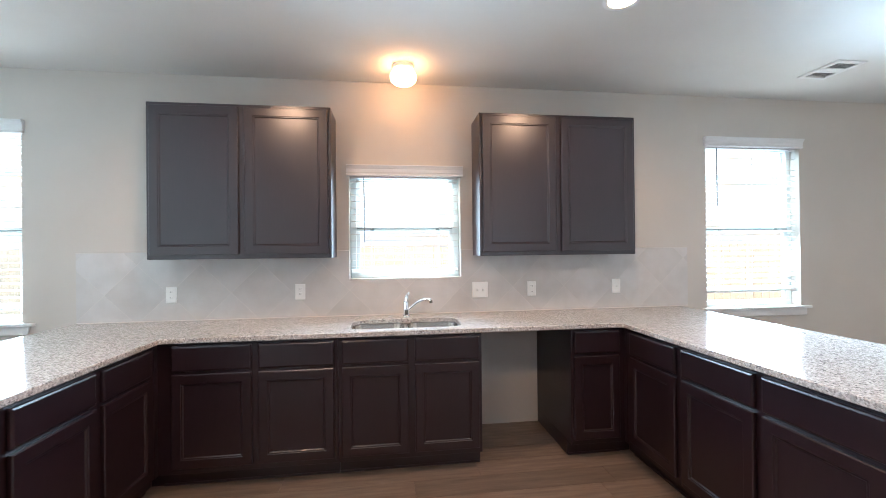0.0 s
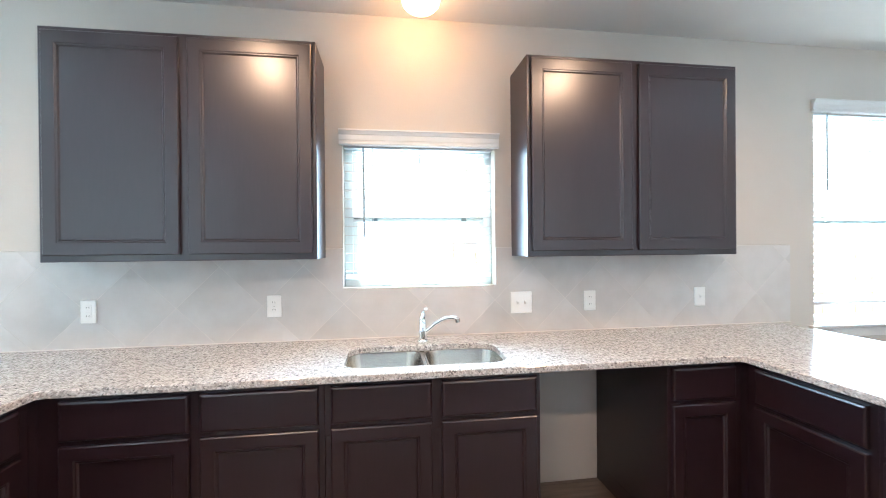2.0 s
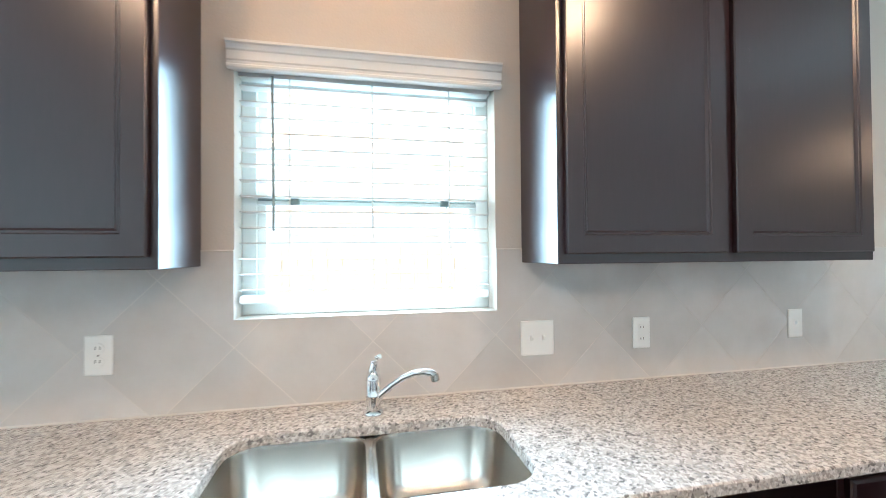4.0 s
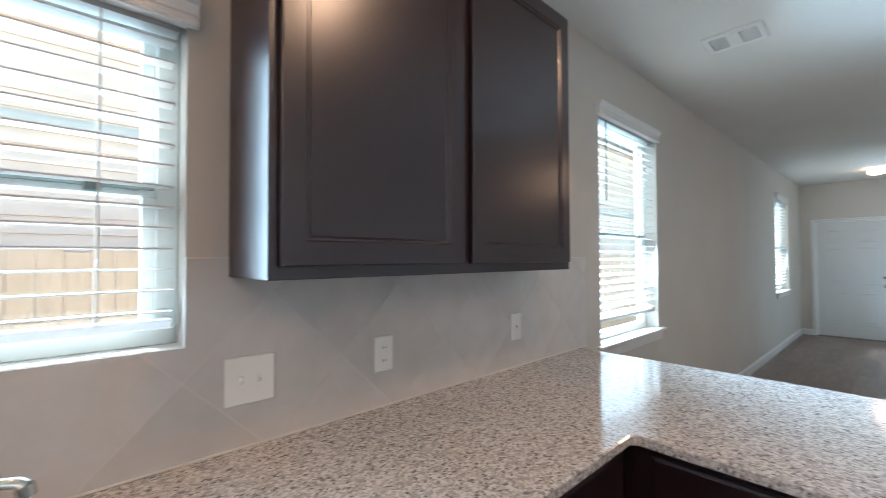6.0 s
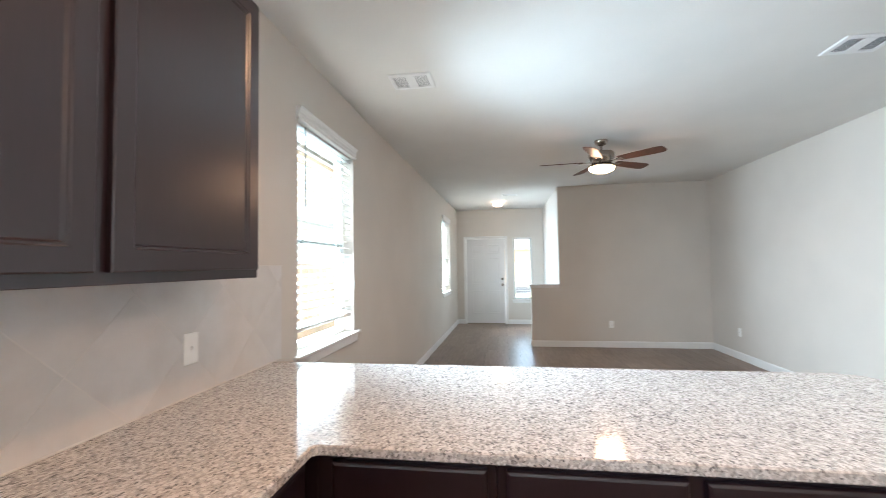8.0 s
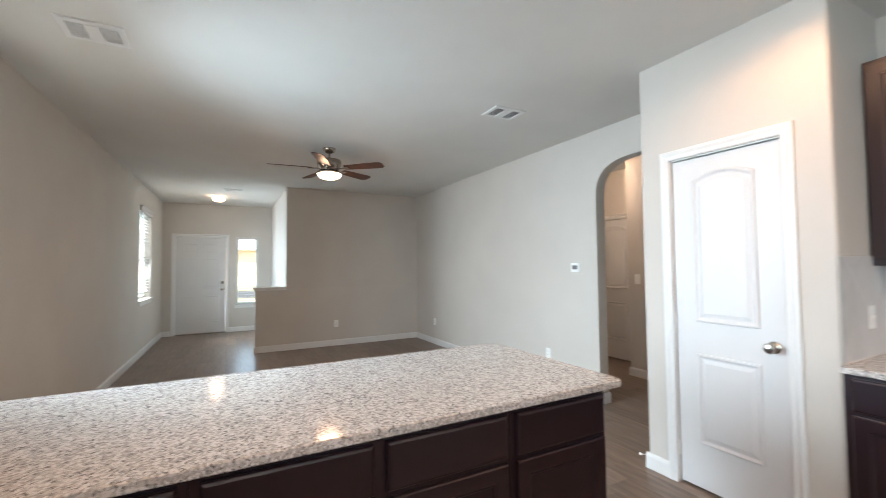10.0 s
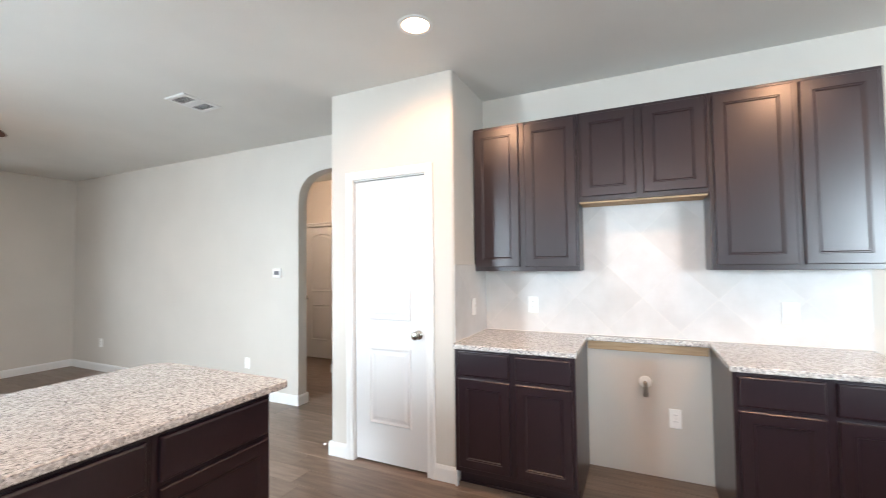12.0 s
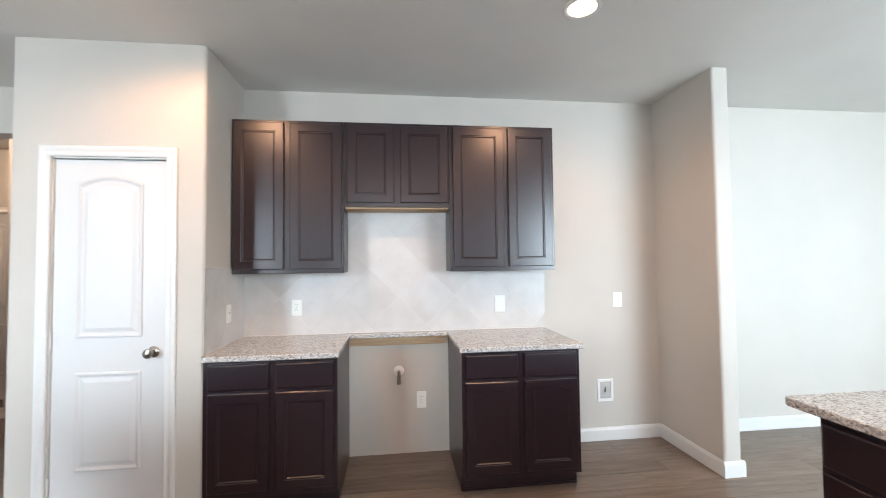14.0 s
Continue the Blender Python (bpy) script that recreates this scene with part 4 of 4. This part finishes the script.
# ---- outlets, switches and small wall things ----
def wall_plate(m, kind, label, cat, w=0.076, h=0.120):
    """A cover plate, face turned to -y, middle at the origin."""
    ob = thing("wall_outlet" if kind == "outlet" else "wall_switch", label, cat, m, "wall plates")
    part("plate", box(-w / 2, w / 2, -0.006, -0.0003, -h / 2, h / 2, 0.003), M_PLASTIC, ob)
    if kind == "outlet":
        for z in (-0.020, 0.020):
            s = part("socket", lathe([(0.0165, 0.0), (0.0165, 0.0022), (0.015, 0.003), (0.0, 0.003)], 20), M_PLASTIC, ob)
            s.matrix_basis = pose(0, -0.006, z, 90, 0, 0)
            for x in (-0.006, 0.006):
                part("slot", box(x - 0.001, x + 0.001, 0, 0.0004, -0.0045, 0.0045), M_DARK, s).matrix_basis = pose(0, 0.003, 0.0033, 90, 0, 0)
        part("screw", box(-0.002, 0.002, -0.0068, -0.0061, -0.002, 0.002), M_NICKEL, ob)
    elif kind == "gfci":
        part("socket", box(-0.017, 0.017, -0.0085, -0.0061, -0.033, 0.033, 0.001), M_PLASTIC, ob)
        for z in (-0.022, 0.022):
            for x in (-0.006, 0.006):
                part("slot", box(x - 0.001, x + 0.001, -0.0092, -0.0086, z - 0.004, z + 0.004), M_DARK, ob)
        for z in (-0.005, 0.005):
            part("button", box(-0.008, 0.008, -0.0097, -0.0086, z - 0.003, z + 0.003, 0.0005), M_PLASTIC, ob)
    elif kind == "toggle2" or kind == "toggle":
        for x in ((-0.023, 0.023) if kind == "toggle2" else (0.0,)):
            part("toggle", loft([[(x - 0.005, -0.006, -0.010), (x + 0.005, -0.006, -0.010), (x + 0.005, -0.006, 0.010), (x - 0.005, -0.006, 0.010)],
                                 [(x - 0.004, -0.017, 0.004), (x + 0.004, -0.017, 0.004), (x + 0.004, -0.015, 0.011), (x - 0.004, -0.015, 0.011)]]), M_PLASTIC, ob)
    elif kind == "blank":
        for z in (-0.03, 0.03):
            part("screw", box(-0.002, 0.002, -0.0068, -0.0061, z - 0.002, z + 0.002), M_PLASTIC, ob)
    return ob


PN = N_IN - 0.0085
OUT = "white plastic duplex outlet with cover plate"
wall_plate(pose(-1.452, PN, 1.108), "gfci", "white ground-fault outlet on the tile", "outlet")
wall_plate(pose(-0.536, PN, 1.110), "outlet", OUT + " on the tile", "outlet")
wall_plate(pose(0.868, PN, 1.094), "toggle2", "white double toggle switch plate on the tile", "switch", 0.130, 0.128)
wall_plate(pose(1.302, PN, 1.094), "gfci", "white ground-fault outlet on the tile", "outlet")
wall_plate(pose(2.045, PN, 1.100), "toggle", "white single switch plate on the tile", "switch")
PS = S_KIT + 0.0085
wall_plate(pose(0.975, PS, 1.115, 0, 0, 180), "outlet", OUT + " on the tile", "outlet")
wall_plate(pose(-0.563, PS, 1.110, 0, 0, 180), "blank", "white blank cover plate on the tile", "wall plate", 0.085, 0.13)
wall_plate(pose(-1.545, S_KIT, 1.118, 0, 0, 180), "outlet", OUT + " in the refrigerator space", "outlet")
wall_plate(pose(0.058, S_KIT, 0.395, 0, 0, 180), "outlet", OUT + " low in the range gap", "outlet", 0.072, 0.125)
wall_plate(pose(PAN_X0 - 0.0085, -0.575, 1.115, 0, 0, -90), "toggle", "white single switch plate on the tile", "switch")
wall_plate(pose(LR_X, 0.595, 0.385, 0, 0, -90), "outlet", OUT + " low on the wall", "outlet")
wall_plate(pose(4.165, S_LIV, 0.37, 0, 0, 180), "outlet", OUT + " low on the wall", "outlet")
wall_plate(pose(7.074, S_LIV, 0.39, 0, 0, 180), "outlet", OUT + " low on the wall", "outlet")


def thermostat():
    ob = thing("thermostat", "small white wall thermostat with grey display", "thermostat", pose(3.71, S_LIV, 1.357, 0, 0, 180))
    part("case", box(-0.058, 0.058, -0.024, -0.0004, -0.048, 0.048, 0.004), M_PLASTIC, ob)
    part("display", box(-0.036, 0.036, -0.0252, -0.0241, -0.020, 0.022), M_GREYSLOT, ob, "grey display")
    for z in (-0.035, 0.036):
        part("button", box(-0.03, 0.03, -0.0262, -0.0241, z - 0.005, z + 0.005, 0.001), M_PLASTIC, ob)


thermostat()
wall_plate(pose(3.87, -2.16, 1.2, 0, 0, 180), "toggle", "white single switch plate in the hallway", "switch")


def ice_box():
    ob = thing("water_supply_box", "white recessed water supply box low on the wall", "supply box", pose(-1.42, S_KIT, 0.395, 0, 0, 180))
    w, h = 0.066, 0.088
    steps = ((0, -0.0005), (0, -0.007), (0.003, -0.009), (0.020, -0.009), (0.022, -0.0012))
    part("flange", loft([[(-w + i, y, -h + i), (w - i, y, -h + i), (w - i, y, h - i), (-w + i, y, h - i)] for i, y in steps], None, False, False), M_PLASTIC, ob)
    # flat panel without depth; its grey stands for the shade inside
    part("back", box(-0.044, 0.044, -0.0016, -0.0008, -0.066, 0.066), M_BOX_SHADE, ob, "flat grey panel, the box's inside shade in its colour")
    part("valve", tube([(0, -0.002, -0.015), (0, -0.008, 0.0), (0, -0.008, 0.022)], 0.0055, 10), M_BRASS, ob, "small brass water valve", True)


ice_box()


def gas_stub():
    ob = thing("gas_valve", "capped metal gas stub with white escutcheon in the range gap", "gas valve", pose(0.229, S_KIT, 0.585, 0, 0, 180))
    r = part("escutcheon", lathe([(0.040, 0.0005), (0.038, 0.009), (0.024, 0.016), (0.0, 0.018)], 24), M_PLASTIC, ob, "", True)
    r.matrix_basis = pose(0, 0, 0.032, 90, 0, 0)
    part("pipe", tube([(0, -0.01, 0.03), (0, -0.05, 0.028), (0, -0.062, 0.015), (0, -0.062, -0.03)], [0.012, 0.012, 0.013, 0.013], 12), M_BRASS, ob, "", True)
    part("cap", tube([(0, -0.062, -0.026), (0, -0.062, -0.050)], 0.016, 12), M_BRASS, ob, "", True)
    part("handle", box(-0.006, 0.006, -0.085, -0.072, -0.02, 0.022, 0.002), M_BRASS, ob)


gas_stub()


def door_stop():
    ob = thing("door_stop", "white spring door stop on the pantry baseboard", "door stop", pose(PAN_X1 + T, PAN_Y - 0.05, 0.055))
    part("spring", tube([(0, 0, 0), (0.03, 0.012, 0.001), (0.062, 0.025, 0.0)], [0.006, 0.0045, 0.0045], 8), M_NICKEL, ob, "", True)
    part("tip", tube([(0.060, 0.024, 0.0), (0.074, 0.030, 0.0)], [0.008, 0.008], 10), M_PLASTIC, ob, "white rubber tip", True)


door_stop()


# ---- ceiling things ----
def ceiling_vent(m, w, h, label):
    """A stamped steel register below the ceiling, middle at the origin, with two louver banks."""
    ob = thing("ceiling_vent", label, "vent", m, "ceiling vents")
    steps = ((0, -0.0005), (0, -0.004), (0.006, -0.010), (0.034, -0.010), (0.036, -0.003))
    part("frame", loft([[(-w / 2 + i, -h / 2 + i, z), (w / 2 - i, -h / 2 + i, z), (w / 2 - i, h / 2 - i, z), (-w / 2 + i, h / 2 - i, z)] for i, z in steps], None, False, False), M_TRIM, ob)
    # no hole behind the louvers; the sheet's grey paints the duct's shade
    part("backing", box(-w / 2 + 0.03, w / 2 - 0.03, -h / 2 + 0.03, h / 2 - 0.03, -0.0025, -0.001), M_GREYSLOT, ob, "dark grey sheet for the shade in the duct")
    part("bar", box(-0.035, 0.035, -h / 2 + 0.036, h / 2 - 0.036, -0.011, -0.003, 0.001), M_TRIM, ob)
    for side in (-1, 1):
        n = 6
        for k in range(n):
            x = side * (0.045 + (w / 2 - 0.09) * k / (n - 1))
            bm = loft([[(x - 0.006, y, -0.003), (x + 0.006, y, -0.010), (x + 0.0065, y, -0.009), (x - 0.0055, y, -0.002)] for y in (-h / 2 + 0.036, h / 2 - 0.036)], None, True, True)
            part("louver", bm, M_TRIM, ob)
    return ob


ceiling_vent(pose(3.445, 2.995, CEIL, 0, 0, 270), 0.305, 0.24, "white stamped steel ceiling register")
ceiling_vent(pose(3.43, 0.155, CEIL, 0, 0, 90), 0.32, 0.235, "white stamped steel ceiling register")
ceiling_vent(pose(8.5, 2.22, CEIL, 0, 0, 90), 0.30, 0.20, "white stamped steel ceiling register near the entry")


def globe_light(x, y, label, s=1.0, mat=None):
    ob = thing("ceiling_light", label, "ceiling light", pose(x, y, CEIL), "flush ceiling lights")
    part("canopy", lathe([(0.072 * s, -0.0005), (0.078 * s, -0.008), (0.078 * s, -0.030), (0.070 * s, -0.036), (0.0, -0.036)], 32), M_TRIM, ob, "white enamel canopy", True)
    pr = [(0.066 * s, -0.034), (0.074 * s, -0.044), (0.090 * s, -0.062), (0.096 * s, -0.085), (0.090 * s, -0.110), (0.070 * s, -0.130), (0.040 * s, -0.142), (0.0, -0.146)]
    part("shade", lathe(pr, 36), mat or M_GLOBE, ob, "glowing opal glass bowl", True)
    return ob


globe_light(0.256, 3.265, "lit mushroom globe light on the ceiling above the sink", 1.0)
# unseen hallway lamp, assumed from the warm light there; type and place guessed
globe_light(4.3, -1.75, "unseen lit globe light assumed on the hallway ceiling", 1.25, M_HALLGLASS)


def bowl_light(x, y, label):
    ob = thing("ceiling_light", label, "ceiling light", pose(x, y, CEIL), "flush ceiling lights")
    part("canopy", lathe([(0.074, -0.0005), (0.078, -0.006), (0.078, -0.020), (0.070, -0.026), (0.0, -0.026)], 32), M_TRIM, ob, "white enamel canopy", True)
    part("shade", lathe([(0.068, -0.025), (0.090, -0.034), (0.100, -0.050), (0.094, -0.072), (0.072, -0.090), (0.040, -0.101), (0.0, -0.105)], 36), M_ENTRYGLASS, ob, "glowing frosted glass bowl", True)
    part("finial", lathe([(0.0, -0.122), (0.008, -0.118), (0.009, -0.110), (0.004, -0.104)], 12), M_NICKEL, ob, "small nickel finial", True)


bowl_light(9.35, 2.46, "lit shallow frosted bowl light on the entry ceiling")


def recessed(x, y):
    ob = thing("recessed_light", "lit recessed ceiling downlight with white trim ring", "downlight", pose(x, y, CEIL), "recessed kitchen lights")
    part("trim_ring", lathe([(0.098, -0.0005), (0.098, -0.004), (0.090, -0.007), (0.074, -0.005), (0.070, -0.002)], 36), M_TRIM, ob, "", True)
    part("lens", lathe([(0.0715, -0.0035), (0.05, -0.0065), (0.0, -0.008)], 32), M_BULB, ob, "glowing lens", True)


for x, y in ((1.39, 2.36), (1.33, 0.305), (-0.72, 0.32), (-0.72, 2.36)):
    recessed(x, y)
    sp = bpy.data.lights.new("downlight_bulb", "SPOT")
    sp.energy, sp.color, sp.spot_size, sp.spot_blend, sp.shadow_soft_size = 8.8, (1.0, 0.57, 0.33), radians(168), 0.5, 0.05
    so = new("downlight_bulb", sp)
    so.location = (x, y, CEIL - 0.02)


def ceiling_fan():
    ob = thing("ceiling_fan", "five-blade walnut ceiling fan with nickel motor and lit bowl", "ceiling fan", pose(5.22, 1.29, CEIL))
    part("canopy", lathe([(0.068, -0.0005), (0.070, -0.012), (0.058, -0.040), (0.030, -0.056), (0.014, -0.060)], 32), M_FAN, ob, "", True)
    part("downrod", tube([(0, 0, -0.055), (0, 0, -0.13)], 0.012, 12), M_FAN, ob, "", True)
    part("motor", lathe([(0.014, -0.112), (0.045, -0.118), (0.060, -0.130), (0.125, -0.136), (0.135, -0.150), (0.135, -0.200), (0.120, -0.218), (0.105, -0.240), (0.110, -0.262), (0.060, -0.268)], 40), M_FAN, ob, "", True)
    part("light_rim", lathe([(0.06, -0.266), (0.122, -0.270), (0.137, -0.280), (0.136, -0.292), (0.127, -0.297)], 40), M_FAN, ob, "", True)
    part("light_bowl", lathe([(0.128, -0.296), (0.125, -0.312), (0.108, -0.334), (0.070, -0.350), (0.03, -0.357), (0.0, -0.358)], 40), M_FANGLASS, ob, "glowing frosted glass bowl", True)
    for k in range(5):
        a = 13 + 72 * k
        arm = part("blade_arm", loft([[(0.10, -0.022, -0.232), (0.10, 0.022, -0.232), (0.10, 0.022, -0.240), (0.10, -0.022, -0.240)], [(0.16, -0.016, -0.236), (0.16, 0.016, -0.236), (0.16, 0.016, -0.243), (0.16, -0.016, -0.243)], [(0.24, -0.04, -0.232), (0.24, 0.04, -0.242), (0.24, 0.04, -0.248), (0.24, -0.04, -0.238)]], None, True, True), M_NICKEL, ob)
        arm.matrix_basis = pose(0, 0, 0, 0, 0, a)
        out = [(0.19, -0.050), (0.40, -0.062), (0.58, -0.068), (0.635, -0.060), (0.655, -0.035), (0.655, 0.035), (0.635, 0.060), (0.58, 0.068), (0.40, 0.062), (0.19, 0.050)]
        bm = loft([[(x, y, -0.0035) for x, y in out], [(x, y, 0.0035) for x, y in out]], None, True, True)
        bl = part("blade", bm, M_BLADE, ob)
        bl.matrix_basis = pose(0, 0, -0.232, 0, 0, a) @ pose(0, 0, 0, -12, 0, 0)


ceiling_fan()


# ---- outside ----
structure("ground", box(-60, 90, N_OUT + 0.02, 90, -0.35, -0.20), M_GRASS, "side yard lawn")
structure("ground_front", box(X_EAST + 0.2, 90, -60, N_OUT + 0.02, -0.35, -0.20), M_GRASS, "front lawn reaching the street")
structure("road", box(24, 31, -60, 90, -0.2, -0.19), M_ASPHALT, "asphalt street beyond the lawn")
structure("pavement", box(X_EAST + 0.2, 24, 2.2, 3.6, -0.2, -0.185), M_CONC, "concrete path to the front door")


def fence(x0, x1, y):
    ob = thing("fence", "sunlit cedar picket privacy fence along the side yard", "fence", pose(x0, y, -0.2))
    w = 0.138
    n = int((x1 - x0) / (w + 0.006))
    base = part("picket", box(0, w, 0, 0.018, 0.02, 1.68, 0.003), M_FENCE, ob)
    for k in range(1, n):
        p = base.copy()
        scene.collection.objects.link(p)
        p.location = (k * (w + 0.006), random.uniform(-0.003, 0.003), random.uniform(-0.012, 0.012))
    for z in (0.3, 0.95, 1.5):
        part("rail", box(0, n * (w + 0.006), 0.020, 0.058, z, z + 0.085), M_FENCE, ob)


fence(-9.0, 14.0, 6.4)


def neighbour_house(m, length, depth, wall_h, label, mat, glazed=True):
    ob = thing("house", label, "house", m)
    part("wall", box(0, length, 0, depth, 0, wall_h), mat, ob)
    boards = bmesh.new()
    for k in range(int(wall_h / 0.19)):
        z = 0.19 * k
        loft([[(x, -0.002, z), (x, -0.024, z + 0.001), (x, -0.006, z + 0.19), (x, -0.002, z + 0.19)] for x in (0.0, length)], boards, True, True)
    tagged(part("siding", boards, mat, ob), "", "", "", "stuff")
    part("band_board", box(0, length, -0.05, -0.025, 3.02, 3.20, 0.004), M_BAND, ob, "beige horizontal band board")
    e, rise = 0.45, depth * 0.16
    roof = [[(x, -e, wall_h - 0.02), (x, depth / 2, wall_h + rise), (x, depth + e, wall_h - 0.02), (x, depth + e, wall_h - 0.14), (x, -e, wall_h - 0.14)] for x in (-e, length + e)]
    part("roof", loft(roof, None, True, True), M_ROOF, ob)
    part("fascia", box(-e, length + e, -e - 0.03, -e - 0.001, wall_h - 0.17, wall_h, 0.004), M_TRIM, ob)
    for k in range(int(length // 4) if glazed else 0):
        x = 1.5 + 4 * k
        wi = part("window", box(x, x + 0.9, -0.03, -0.001, 0.9, 2.2, 0.004), M_TRIM, ob)
        part("pane", box(x + 0.06, x + 0.84, -0.036, -0.0305, 0.96, 2.14), M_GREYSLOT, wi)
    return ob


neighbour_house(pose(-8, 8.6, -0.2), 24, 9, 5.4, "neighbouring two-storey house with pale siding behind the fence", M_BRICK, False)
neighbour_house(pose(40, 14, -0.2, 0, 0, -90), 16, 9, 3.2, "one-storey house across the street", M_BRICK, False)


def tree(x, y, h, label):
    ob = thing("tree", label, "tree", pose(x, y, -0.2))
    rnd = random.Random(5)
    part("trunk", tube([(0, 0, 0), (0.05, 0.02, h * 0.3), (0.0, 0.05, h * 0.6), (0.04, 0, h * 0.85)], [0.14, 0.11, 0.07, 0.02], 10), M_BARK, ob, "", True)
    bm = bmesh.new()
    for k in range(5):
        a = rnd.uniform(0, 6.28)
        tube([(0, 0, h * (0.35 + 0.08 * k)), (0.6 * math.cos(a), 0.6 * math.sin(a), h * (0.5 + 0.08 * k))], [0.05, 0.015], 6, bm)
    part("limbs", bm, M_BARK, ob)
    bm = bmesh.new()
    for k in range(1400):
        a, r, z = rnd.uniform(0, 6.28), rnd.random() ** 0.6, rnd.uniform(-1, 1)
        rr = 1.5 * r * math.sqrt(max(0.05, 1 - z * z)) * (0.8 + 0.3 * math.sin(3 * a))
        c = Vector((rr * math.cos(a), rr * math.sin(a), h * 0.68 + z * h * 0.33))
        u = Vector((rnd.gauss(0, 1), rnd.gauss(0, 1), rnd.gauss(0, 1))).normalized() * 0.10
        v = Vector((rnd.gauss(0, 1), rnd.gauss(0, 1), rnd.gauss(0, 1))).normalized() * 0.06
        bm.faces.new([bm.verts.new(c + q) for q in (u, v, -u, -v)])
    part("crown", bm, M_LEAF, ob)


tree(30.0, -3.5, 5.0, "young leafy street tree on the front lawn")


# ---- floor planks ----
PW, PL = 0.178, 1.22
floor_ob = structure("floor", box(X_WEST, X_EAST, -3.1, N_IN, -0.008, -0.0035), M_DARK, "dark brown wood-look plank floor")
rnd = random.Random(11)
shared = None
far_bm = bmesh.new()
row, y = 0, -2.85
while y < N_IN - 0.001:
    w = min(PW, N_IN - y)
    x = X_WEST - rnd.uniform(0, PL)
    while x < X_EAST:
        a, b = max(x, X_WEST), min(x + PL, X_EAST)
        if b - a > 0.02 and not (y < -1.1 and b < 0.9):
            near = b < 3.9 and y > -0.95
            if near:
                full = b - a > PL - 0.001 and w > PW - 0.001
                if full and shared:
                    p = new("plank", shared)
                    p.parent = floor_ob
                else:
                    p = part("plank", box(0.0008, b - a - 0.0008, 0.0008, w - 0.0008, -0.006, 0.0, 0.0006), M_PLANK, floor_ob)
                    if full:
                        shared = p.data
                p.location = (a, y, rnd.uniform(-0.0003, 0.0003))
            else:
                box(a + 0.0008, b - 0.0008, y + 0.0008, y + w - 0.0008, -0.006, 0.0, 0, far_bm)
        x += PL
    y += PW
tagged(part("far_planks", far_bm, M_PLANK, floor_ob), "dark brown wood-look planks", "", "", "stuff")
